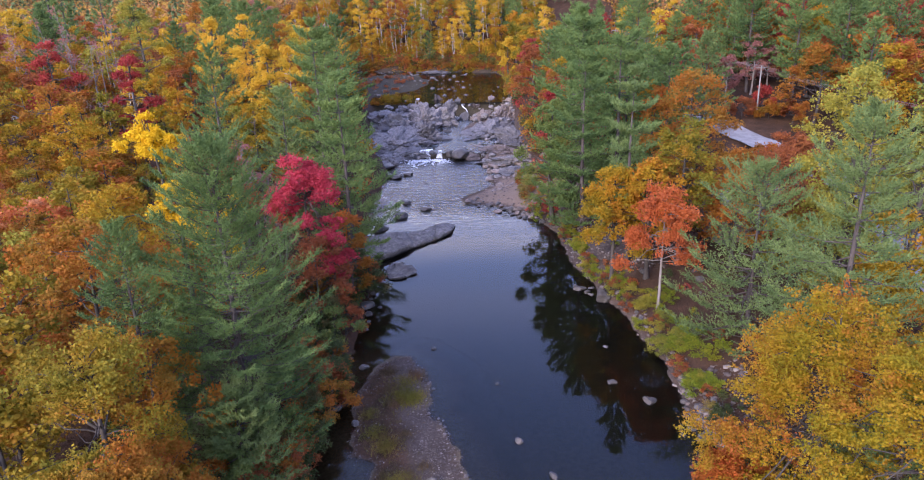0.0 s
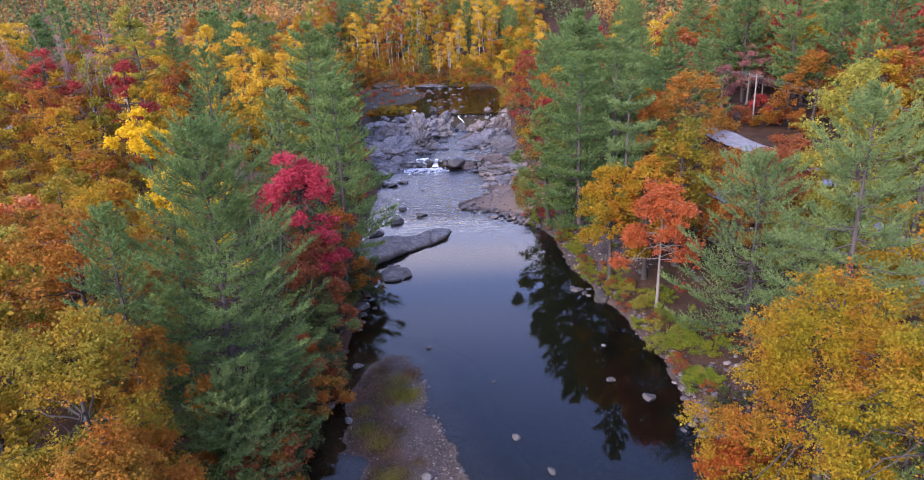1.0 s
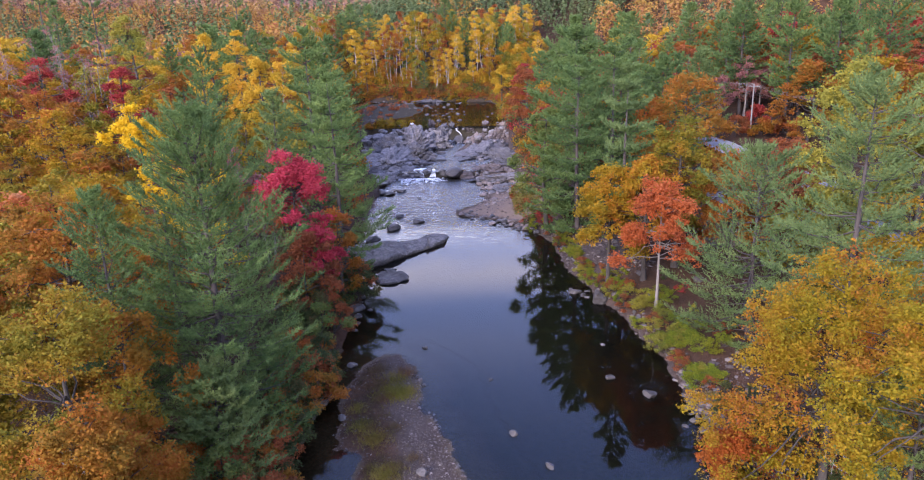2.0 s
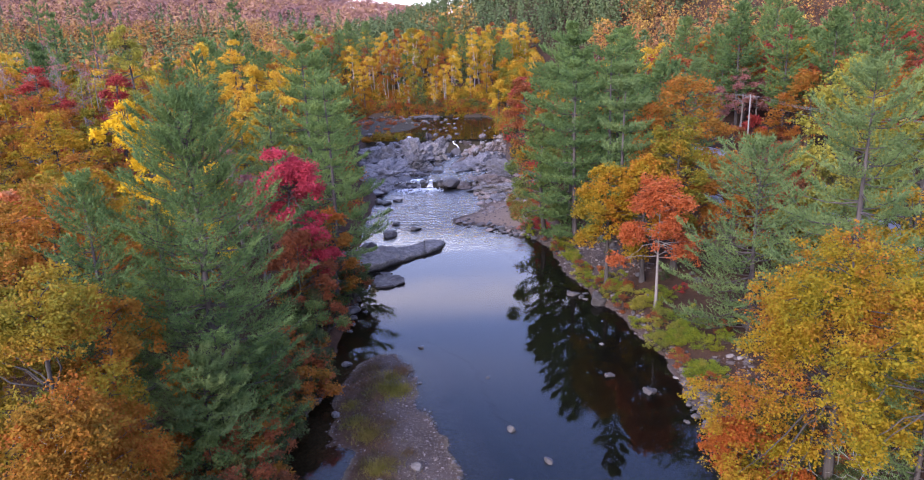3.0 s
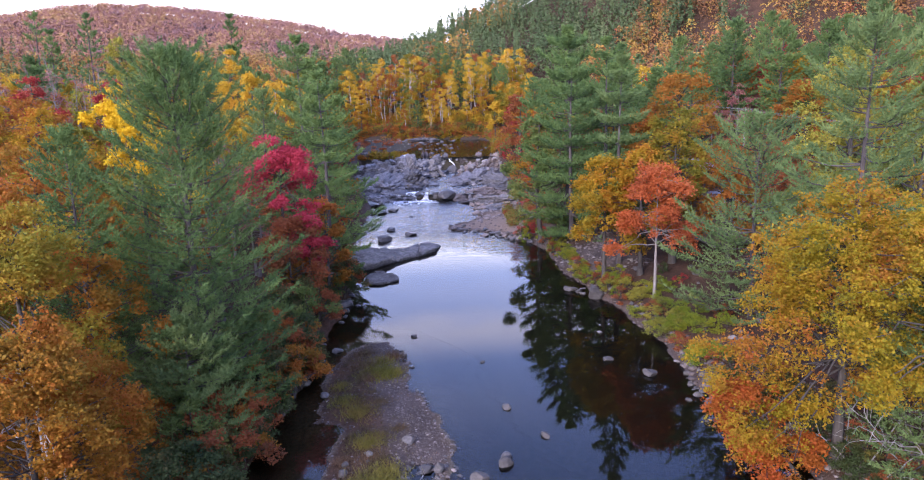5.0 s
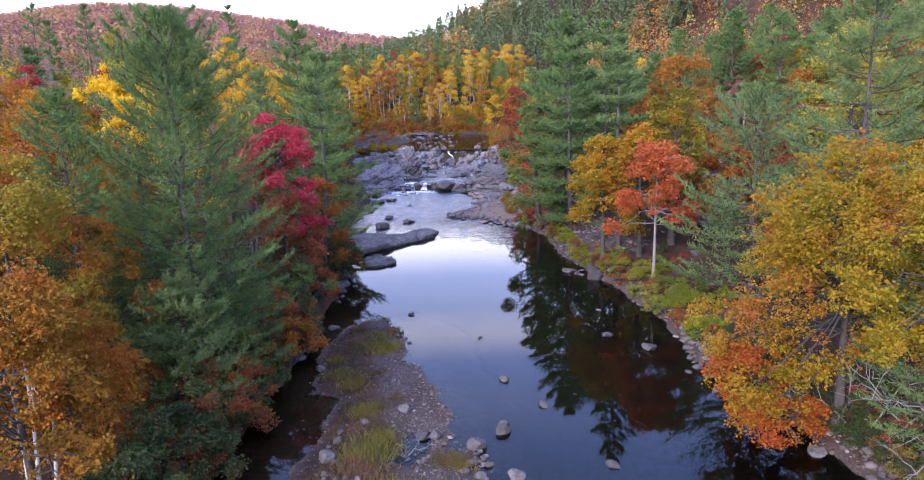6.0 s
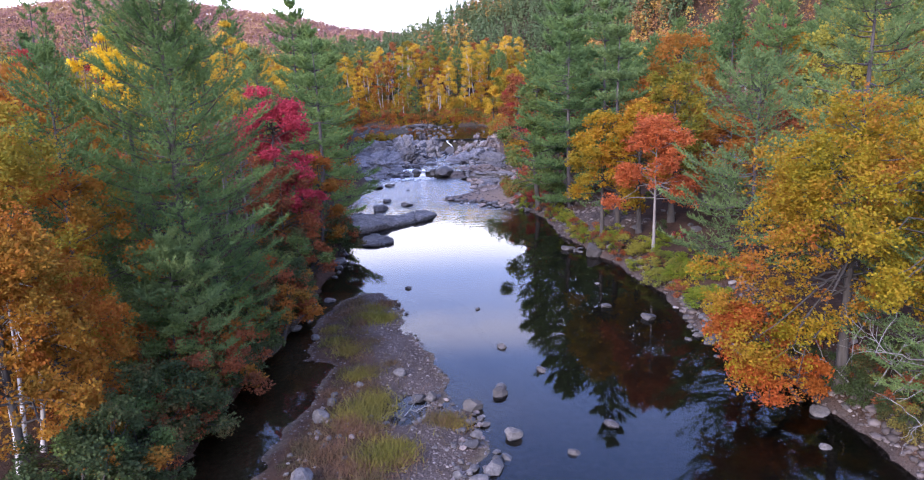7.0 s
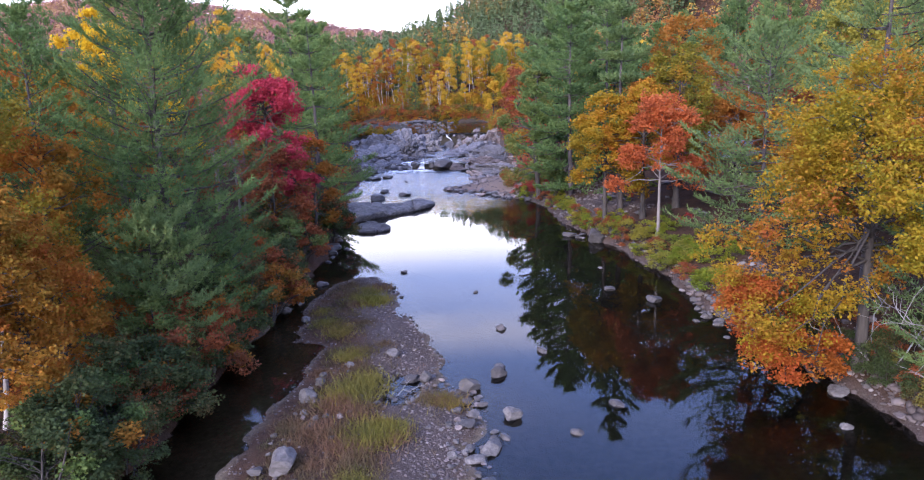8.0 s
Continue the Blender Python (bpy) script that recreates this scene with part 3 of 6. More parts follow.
def white_pine(seed, h, r, base=0.12, whorls=20, per=6, shoots=24, blades=8, size=0.58, width=0.055, sparse=0.1, fullness=1.0, lift=0.1, cone=0.72, tier=0.25):
    """A white pine: straight trunk, whorls of level limbs that turn up at the ends, plumes of needles."""
    rng = np.random.default_rng(seed)
    s = np.linspace(0, 1, 10)
    tr = 0.0135 * h
    bend = rng.normal(size=2) * 0.012 * h
    spine = np.stack([bend[0] * np.sin(3 * s), bend[1] * np.sin(2.6 * s), -0.4 + (h + 0.4) * s], 1)
    wood = [tube(spine, tr * (1.2 - 1.17 * s), 7)]
    S, D, L, C = [], [], [], []
    ph = rng.uniform(0, 6.28)
    for wi in range(whorls):
        f = wi / (whorls - 1)
        z0 = h * (base + (0.985 - base) * f ** 0.93)
        prof = (1 - f) ** cone * (0.62 + 0.38 * min(1, f * 5 + 0.25)) * r + 0.35
        for k in range(per):
            if rng.uniform() < sparse * (1.6 - f):
                continue
            ang = ph + wi * 1.7 + k * 2 * np.pi / per + rng.normal() * 0.22
            ln = prof * rng.uniform(0.55, 1.2) * fullness
            z = z0 + rng.normal() * tier
            st = np.array([np.interp(z, spine[:, 2], spine[:, 0]), np.interp(z, spine[:, 2], spine[:, 1]), z])
            rise = (lift + 0.55 * f ** 2) * ln + rng.normal() * 0.06 * ln - (0.1 * ln if f < 0.3 else 0)
            out = np.array([np.cos(ang), np.sin(ang), 0])
            en = st + out * ln + [0, 0, rise]
            n = 6
            q = np.linspace(0, 1, n)
            p = st + (en - st) * q[:, None]
            p[:, 2] += -0.1 * ln * np.sin(np.pi * q) + 0.08 * ln * q ** 3
            p += rng.normal(size=(n, 3)) * 0.025 * ln * q[:, None]
            wood.append(tube(p, np.linspace(max(0.028, 0.012 * ln + 0.016), 0.012, n), 3))
            m = max(5, int(0.56 * shoots * (0.3 + 0.7 * ln / (r * 0.9))))
            u = 1 - rng.uniform(0, 1, m) ** 1.1 * 0.8
            u[0] = 1.0
            side = np.array([-np.sin(ang), np.cos(ang), 0])
            sg = np.where(np.arange(m) % 2, 1.0, -1.0) * rng.uniform(0.35, 1.15, m)
            sg[0] = 0.0
            S.append(np.stack([np.interp(u, q, p[:, j]) for j in range(3)], 1))
            D.append(unit(out * 0.8 + side * sg[:, None] + np.stack([np.zeros(m), np.zeros(m), 0.1 + 0.45 * f + rng.normal(size=m) * 0.1], 1)))
            L.append((0.3 * ln * (1.2 - u) + 0.62 * size + 0.12) * rng.uniform(0.7, 1.25, m))
            C.append(rng.uniform(0.12, 0.4, m) + 0.25 * f)
    S.append(np.array([[spine[-1, 0], spine[-1, 1], h * (1 - 0.02 * i)] for i in range(4)]))
    D.append(unit(rng.normal(size=(4, 3)) * 0.15 + [0, 0, 1.0]))
    L.append(np.full(4, 0.5))
    C.append(np.zeros(4))
    S, D, L, C = (np.concatenate(v) for v in (S, D, L, C))
    needles = plumes(rng, S, D, L, C, 0.56 * size, max(3, round(0.42 * blades)), 2.0 * width)
    return tri_mesh("trunk", *join(wood)), tri_mesh("needles", *needles)


def plant_tree(name, meshes, x, y, leaf, bark, label, category="tree", scale=1.0, turn=0.0, group="", sink=0.1, widen=1.0):
    root = new(name)
    root.empty_display_size = 0.5
    mesh_part("trunk", meshes[0], BARK[bark], root)
    mesh_part("needles" if "pine" in leaf else "crown", meshes[1], LEAF[leaf], root)
    root.matrix_world = pose(x, y, height1(x, y) - sink, 0, 0, turn) @ Matrix.Diagonal((scale * widen, scale * widen, scale, 1))
    return tagged(root, label, category, group)


KEY = []  # plan places of the singled-out trees


def pine(seed, x, y, top, r, label, leaf="pine", **kw):
    h = top - height1(x, y)
    KEY.append((x, y, r))
    return plant_tree("pine_tree", white_pine(seed, h, r, **kw), x, y, leaf, "pine", label, "pine tree")


def leafy(name, seed, x, y, top, r, leaf, label, bark="grey", **kw):
    h = top - height1(x, y)
    KEY.append((x, y, r))
    return plant_tree(name, broadleaf(seed, h, r, **kw), x, y, leaf, bark, label, name.replace("_tree", " tree").replace("_", " "))


# west bank, from the camera outwards
pine(11, -16.6, 49.6, 24.9, 7.6, "tall dark green white pine leaning over the river bank", base=0.03, whorls=24, per=10, shoots=58, blades=12, size=0.46, width=0.042, lift=0.2, cone=0.55, tier=0.2)
pine(10, -15.0, 44.2, 9.4, 3.4, "young green pine drooping over the side channel", leaf="pale_pine", base=0.03, whorls=12, per=8, shoots=40, blades=10, size=0.44, width=0.065, lift=0.0, cone=0.5)
pine(12, -22.0, 46.5, 20.2, 4.2, "slender dark green white pine behind a golden oak", whorls=22, shoots=34, sparse=0.15, lift=0.2, size=0.45, width=0.065)
leafy("oak_tree", 21, -20.0, 38.0, 17.4, 5.0, "olive", "golden green oak with an open rounded crown", clumps=114, per=240, leaf_size=0.14)
leafy("maple_tree", 22, -16.4, 32.3, 13.2, 4.4, "copper", "orange brown maple at the water's edge", base=0.22, clumps=108, per=270, leaf_size=0.13)
leafy("maple_tree", 19, -17.6, 37.0, 10.6, 3.6, "copper", "orange brown maple above the side channel", base=0.2, clumps=84, per=230, leaf_size=0.13)
leafy("maple_tree", 23, -19.6, 43.0, 14.5, 4.2, "copper", "orange brown maple with thinning leaves", base=0.12, clumps=90, per=170, leaf_size=0.16)
leafy("oak_tree", 24, -27.2, 51.5, 19.4, 5.2, "amber", "orange and gold oak with a broad crown", clumps=110, per=150, leaf_size=0.18)
leafy("oak_tree", 25, -31.5, 63.0, 18.8, 5.5, "gold", "dull gold oak among mixed trees", clumps=100, per=130, leaf_size=0.2)
leafy("maple_tree", 26, -31.5, 72.0, 23.4, 2.3, "bright_yellow", "bright yellow slender maple", base=0.78, clumps=95, per=80, leaf_size=0.2)
leafy("oak_tree", 27, -26.5, 74.0, 18.6, 5.8, "rust", "dusty orange oak with a wide crown", clumps=110, per=130, leaf_size=0.21)
leafy("maple_tree", 28, -22.8, 57.4, 21.6, 2.0, "bright_yellow", "bright yellow tree behind a tall pine", base=0.72, clumps=80, per=80, leaf_size=0.18)
leafy("maple_tree", 29, -17.3, 74.0, 18.0, 4.0, "crimson", "bright crimson maple beside dark pines", clumps=95, per=170, base=0.62, leaf_size=0.19, ragged=0.18)
leafy("maple_tree", 30, -15.6, 69.5, 11.2, 3.4, "rust", "rust red maple over the river bank", base=0.12, clumps=85, per=130, leaf_size=0.19)
leafy("maple_tree", 39, -14.4, 71.5, 11.0, 2.3, "crimson", "small crimson maple over the ledge", base=0.5, clumps=45, per=150, leaf_size=0.19)
leafy("maple_tree", 31, -13.6, 75.5, 12.2, 2.4, "amber", "small orange maple over the ledge", base=0.15, clumps=50, per=120, leaf_size=0.19)
leafy("maple_tree", 40, -18.4, 58.5, 21.2, 1.8, "bright_yellow", "yellow tree top behind a tall pine", clumps=30, per=130, leaf_size=0.18, base=0.5)
pine(13, -16.6, 90.0, 24.2, 6.6, "tall blue green white pine above the ledge", base=0.03, whorls=12, per=8, shoots=62, width=0.075, lift=0.02, cone=0.6, tier=0.14)
pine(14, -23.4, 108.0, 29.8, 7.2, "tall dark green white pine above the cascade", whorls=12, per=8, shoots=54, width=0.085, cone=0.6, tier=0.14, lift=0.04)
pine(15, -23.7, 92.0, 22.4, 3.4, "young grey green white pine", leaf="pale_pine", whorls=20, shoots=24, width=0.07)
pine(16, -33.8, 96.0, 27.2, 5.6, "dark green white pine among yellow trees", whorls=20, width=0.08)
leafy("poplar_tree", 32, -35.3, 124.0, 26.9, 3.4, "yellow", "golden yellow poplar rising above the pines", clumps=110, per=100, leaf_size=0.23)
leafy("poplar_tree", 33, -42.3, 134.0, 30.2, 2.9, "yellow", "tall golden poplar above the woods", clumps=110, per=100, leaf_size=0.23)
leafy("poplar_tree", 34, -48.5, 135.0, 30.0, 4.2, "yellow", "broad golden yellow poplar", clumps=120, per=100, leaf_size=0.23)
leafy("poplar_tree", 35, -67.6, 146.0, 33.9, 4.8, "lime", "tall yellow green poplar", clumps=120, per=100, leaf_size=0.25)
leafy("maple_tree", 36, -55.9, 118.0, 25.7, 4.2, "red", "deep red maple in the woods", clumps=75, per=150, leaf_size=0.23)
leafy("maple_tree", 37, -61.0, 104.0, 23.6, 5.4, "amber", "amber oak on the wooded flat", clumps=80, per=100, leaf_size=0.22)
leafy("maple_tree", 38, -51.5, 92.0, 21.3, 5.2, "gold", "orange gold maple on the wooded flat", clumps=80, per=110, leaf_size=0.24)
pine(17, -47.6, 152.0, 31.5, 6.8, "tall dark pine behind the river bend", whorls=20, size=0.8, width=0.1, blades=6)
pine(18, -26.0, 127.0, 27.0, 6.0, "dark green white pine by the river", whorls=20, size=0.75, width=0.1, blades=6)

for seed, (x, y, top) in enumerate([(-57.5, 182.0, 41.0), (-92.0, 180.0, 42.0), (-104.5, 180.0, 43.0), (-99.0, 176.0, 38.0)]):
    pine(70 + seed, x, y, top, 4.0, "lone tall dark pine standing above the autumn woods", whorls=14, per=5, base=0.35, size=0.85, width=0.09, blades=6, sparse=0.38, shoots=16)

# east bank
reach_rng = np.random.default_rng(5)
OAK_REACH = [(-7.4 + 2.2 * abs(reach_rng.normal()) * 0.6 + 0.06 * (k - 12) ** 2 * 0.3, reach_rng.normal() * 2.2, 1.8 + 0.36 * k) for k in range(30)] + [(-5.6 + 0.4 * k, -1.6 + 0.8 * math.sin(2 * k), 2.0 + 0.3 * k) for k in range(12)]
OAK_REACH += [(-4.6 + 0.35 * (k % 6) + 0.3 * math.sin(3 * k), -0.6 + 0.9 * math.cos(2 * k), 9.0 + 0.28 * k) for k in range(18)]
leafy("oak_tree", 41, 22.0, 42.2, 17.0, 5.8, "oak_gold", "big golden oak with boughs hanging over the water", base=0.32, clumps=168, per=330, reach=OAK_REACH, limbs=14, leaf_size=0.125, clump=0.72)
leafy("oak_tree", 42, 23.6, 35.0, 17.4, 5.0, "oak_gold", "golden brown oak at the river's edge", base=0.45, clumps=150, per=300, limbs=14, leaf_size=0.125, clump=0.72)
leafy("maple_tree", 43, 20.6, 42.6, 6.0, 2.6, "ember", "low red orange maple leaning over the water", base=0.2, clumps=80, per=200, leaf_size=0.14, lean=(-4.4, -0.6), trunk=0.12)
pine(51, 26.8, 51.0, 25.6, 6.6, "tall open white pine with a bare grey trunk", leaf="pale_pine", base=0.3, whorls=16, per=7, sparse=0.24, shoots=48, width=0.06, size=0.46, blades=9)
pine(52, 24.6, 62.0, 19.0, 6.6, "pale green white pine behind the oak", leaf="pale_pine", base=0.05, whorls=15, per=8, shoots=42, width=0.065, size=0.5, lift=0.12, cone=0.42)
pine(53, 24.6, 38.6, 13.6, 3.8, "young pale green white pine beside the oaks", leaf="pale_pine", base=0.05, whorls=16, shoots=32, width=0.06, size=0.42, lift=0.25)
leafy("maple_tree", 44, 19.1, 71.9, 15.2, 3.8, "orange", "scarlet orange maple with a pale slim trunk", bark="pale", base=0.33, clumps=110, per=140, leaf_size=0.17, trunk=0.15, limbs=22)
leafy("oak_tree", 45, 15.6, 80.0, 14.8, 4.6, "gold", "golden oak beside the scarlet maple", base=0.3, clumps=120, per=130, leaf_size=0.2)
leafy("oak_tree", 46, 19.2, 78.5, 16.0, 4.0, "gold", "golden oak behind the scarlet maple", base=0.35, clumps=90, per=130, leaf_size=0.2)
pine(54, 17.9, 83.4, 24.6, 4.4, "slender pale white pine with level tiers of boughs", leaf="pale_pine", base=0.3, whorls=8, per=7, sparse=0.05, shoots=62, width=0.07, lift=0.02, tier=0.1)
pine(55, 15.4, 111.5, 29.8, 8.4, "massive dark green white pine on the bank", base=0.03, whorls=12, per=9, shoots=70, size=0.66, width=0.085, cone=0.55, tier=0.16, lift=0.04)
pine(56, 14.4, 97.5, 25.0, 6.3, "dark green white pine on the stony bank", base=0.06, whorls=11, per=8, shoots=60, width=0.075, cone=0.55, tier=0.14, lift=0.04)
pine(57, 20.0, 105.0, 28.0, 7.0, "dark green white pine behind the bank", whorls=11, per=8, shoots=56, width=0.085, cone=0.55, base=0.08, tier=0.14, lift=0.04)
leafy("oak_tree", 47, 10.9, 103.0, 19.6, 3.8, "green", "green oak just turning red", base=0.12, clumps=100, per=120, leaf_size=0.23)
leafy("oak_tree", 48, 23.2, 81.0, 19.8, 4.4, "olive", "tall gold green oak", clumps=100, per=120, leaf_size=0.22)
leafy("oak_tree", 49, 26.5, 92.0, 23.2, 6.0, "amber", "big domed orange brown oak", clumps=130, per=120, leaf_size=0.22)
leafy("oak_tree", 50, 28.4, 79.0, 14.6, 3.4, "amber", "amber oak beside the cabin", clumps=75, per=120, leaf_size=0.2)
leafy("poplar_tree", 61, 38.5, 76.5, 25.4, 6.2, "lime", "tall yellow green poplar behind the pines", clumps=150, per=120, leaf_size=0.22)
leafy("poplar_tree", 62, 42.5, 70.0, 25.0, 4.8, "lime", "yellow green poplar with a narrow crown", clumps=90, per=120, leaf_size=0.22)
for seed, (x, y, top, r, lf, what) in enumerate([(32.5, 57.0, 13.5, 3.6, "gold", "golden oak in the young woods"), (34.0, 66.5, 14.5, 3.8, "lime", "yellow green maple in the young woods"), (31.0, 70.0, 12.5, 3.2, "olive", "olive gold oak in the young woods"), (37.0, 84.0, 10.0, 3.4, "amber", "amber maple screening the road"), (45.5, 79.0, 16.5, 4.2, "lime", "yellow green poplar screening the road"), (37.0, 48.0, 17.0, 4.4, "lime", "yellow green poplar beside the pines"), (31.5, 45.0, 14.0, 3.8, "gold", "golden oak beside the pines")]):
    leafy("oak_tree" if "oak" in what else "maple_tree" if "maple" in what else "poplar_tree", 80 + seed, x, y, top, r, lf, what, clumps=84, per=120, leaf_size=0.2)
leafy("maple_tree", 63, 35.4, 84.0, 15.6, 5.2, "rust", "broad russet maple hiding the cabin", clumps=110, per=120, leaf_size=0.22)
leafy("maple_tree", 68, 30.6, 86.0, 15.4, 4.2, "amber", "orange maple before the cabin", clumps=85, per=120, leaf_size=0.22)
leafy("maple_tree", 69, 41.5, 97.0, 15.0, 4.4, "rust", "russet maple between cabin and road", clumps=85, per=110, leaf_size=0.24)
leafy("oak_tree", 101, -55.8, 108.0, 20.6, 3.6, "olive", "slender olive gold oak on the wooded flat", clumps=70, per=100, leaf_size=0.26)
leafy("maple_tree", 102, -79.7, 135.0, 26.4, 4.6, "red", "dark red maple deep in the woods", clumps=70, per=90, leaf_size=0.32)
leafy("maple_tree", 103, 45.5, 160.0, 25.0, 4.4, "rust", "pinkish red maple behind the pines", clumps=70, per=90, leaf_size=0.34)
pine(104, 42.2, 140.0, 23.9, 4.6, "grey green pine before a pink maple", leaf="pale_pine", whorls=18, size=0.75, width=0.09, blades=6)
pine(105, -95.0, 160.0, 31.0, 6.0, "dark green pine among bare grey trees", whorls=18, size=0.9, width=0.1, blades=6)
leafy("maple_tree", 64, 43.0, 111.0, 9.6, 3.6, "amber", "orange maple beside the road", clumps=75, per=100, leaf_size=0.26)
for i, (x, y, top) in enumerate([(52.8, 149.0, 10.5), (57.5, 147.5, 10.0), (61.0, 144.0, 10.5), (58.5, 153.5, 12.0)]):
    leafy("maple_tree", 160 + i, x, y, top, 2.8, ["rust", "amber", "rust", "red"][i], "low thin maple on the verge below the wires", clumps=36, per=70, leaf_size=0.3)
leafy("oak_tree", 65, 62.8, 139.5, 22.0, 5.8, "amber", "round orange oak across the road", clumps=90, per=90, leaf_size=0.32)
pine(58, 67.8, 141.5, 32.0, 6.0, "tall dark pine across the road", whorls=20, base=0.3, size=0.8, width=0.1, blades=6)
pine(59, 61.0, 171.0, 35.2, 6.0, "tall dark pine across the road", whorls=20, base=0.3, size=0.85, width=0.1, blades=6)
pine(60, 63.2, 150.8, 32.6, 5.6, "tall dark pine behind the wires", whorls=20, base=0.3, size=0.8, width=0.1, blades=6)
leafy("maple_tree", 66, 51.0, 213.0, 24.2, 4.8, "red", "red maple at the foot of the hill", clumps=60, per=70, leaf_size=0.42)
leafy("poplar_tree", 67, 7.5, 231.0, 18.2, 3.0, "yellow", "small yellow poplar by the upper pool", clumps=45, per=80, leaf_size=0.38)

# half-bare trees with pale trunks among the woods
for seed, (x, y, top, r) in enumerate([(-26.2, 84.0, 17.4, 2.6), (-22.4, 80.0, 16.0, 2.2), (-29.4, 88.0, 18.6, 2.4), (-85.0, 150.0, 33.0, 3.0), (-90.0, 150.0, 31.0, 2.6), (-74.0, 140.0, 29.0, 2.8), (-76.5, 152.0, 32.0, 2.8), (-79.0, 141.0, 27.5, 2.4), (-94.0, 146.0, 29.0, 2.6)]):
    leafy("birch_tree", 260 + seed, x, y, top, r, "mauve", "thin grey birch that has lost most leaves", bark="pale", base=0.3, clumps=40, per=14, leaf_size=0.2, stems=2, trunk=0.14, limbs=34, sides=5)
for seed, (x, y, top, r) in enumerate([(61.0, 168.0, 21.0, 3.6), (66.0, 172.0, 19.5, 3.4), (53.0, 160.0, 18.5, 3.2)]):
    leafy("maple_tree", 275 + seed, x, y, top, r, "mauve", "dull mauve maple thinning behind the wires", bark="pale", clumps=60, per=50, leaf_size=0.3, limbs=30, sides=5)

# ---------------- the woods behind ----------------
LOD = {"broad": [], "birch": [], "pine": []}
for i in range(6):
    LOD["broad"].append(broadleaf(300 + i, 16, 4.6, clumps=64, per=50, leaf_size=0.36, base=0.2, sides=4, limbs=8, clump=1.05))
for i in range(4):
    LOD["birch"].append(broadleaf(320 + i, 19, 3.0, clumps=56, per=40, leaf_size=0.36, base=0.25, stems=2, trunk=0.12, sides=4, limbs=6, clump=1.05))
for i in range(5):
    LOD["pine"].append(white_pine(340 + i, 22, 5.0, base=0.15, whorls=15, per=7, shoots=17, blades=7, size=0.78, width=0.095, tier=0.18, lift=0.06, cone=0.62))

NAMES = {"copper": "copper brown", "gold": "golden", "amber": "orange", "rust": "russet", "orange": "bright orange", "red": "deep red", "olive": "olive gold", "yellow": "bright yellow", "lime": "yellow green", "green": "green", "mauve": "dull mauve red", "pine": "dark green", "pale_pine": "pale green"}
rng = np.random.default_rng(77)
placed = [(x, y, 0.62 * r) for x, y, r in KEY]


def free(x, y, gap):
    return all((x - a) ** 2 + (y - b) ** 2 > (gap + c) ** 2 for a, b, c in placed)


def on_road(x, y):
    rx = np.interp(y, [60, 114, 130, 146, 180, 260], [46, 52.5, 50.5, 47.5, 40, 30])
    return abs(x - rx) < (4.2 if y < 112 else 7.0) and y > 60 or (38 < x < 50 and 108 < y < 135) or (27 < x < 39 and 80 < y < 96) or (x + 74) ** 2 / 121 + (y - 126) ** 2 / 225 < 1.2


WOODS = [
    # x0, x1, y0, y1, tries, gap, scale range, palette
    (-62, -24, 28, 100, 420, 2.4, (0.55, 0.85), ["gold", "amber", "olive", "rust", "gold", "lime", "amber", "olive", "orange", "copper"]),
    (-120, -30, 80, 190, 420, 3.0, (0.75, 1.15), ["gold", "amber", "rust", "yellow", "amber", "gold", "lime", "gold", "olive", "pine"]),
    (28, 75, 28, 100, 200, 3.0, (0.55, 0.8), ["gold", "amber", "lime", "pale_pine", "rust"]),
    (12, 50, 105, 190, 260, 3.0, (0.65, 1.0), ["pine", "pine", "gold", "amber", "rust", "pine", "red"]),
    (55, 130, 110, 230, 330, 3.2, (0.85, 1.3), ["pine", "pine", "amber", "rust", "gold", "amber", "orange", "red"]),
    (8, 60, 190, 275, 260, 3.0, (0.7, 1.05), ["gold", "amber", "yellow", "pine", "red", "olive"]),
    (-75, 22, 263, 335, 520, 2.3, (0.5, 1.05), ["yellow", "birch", "amber", "olive", "yellow", "gold", "birch", "lime", "gold", "rust", "yellow", "pine"]),
    (-170, -70, 180, 300, 300, 3.4, (0.8, 1.1), ["gold", "amber", "rust", "yellow", "mauve", "pine", "olive"]),
    (-95, -34, 150, 262, 320, 3.2, (0.75, 1.1), ["pine", "gold", "yellow", "amber", "yellow", "rust", "olive"]),
]
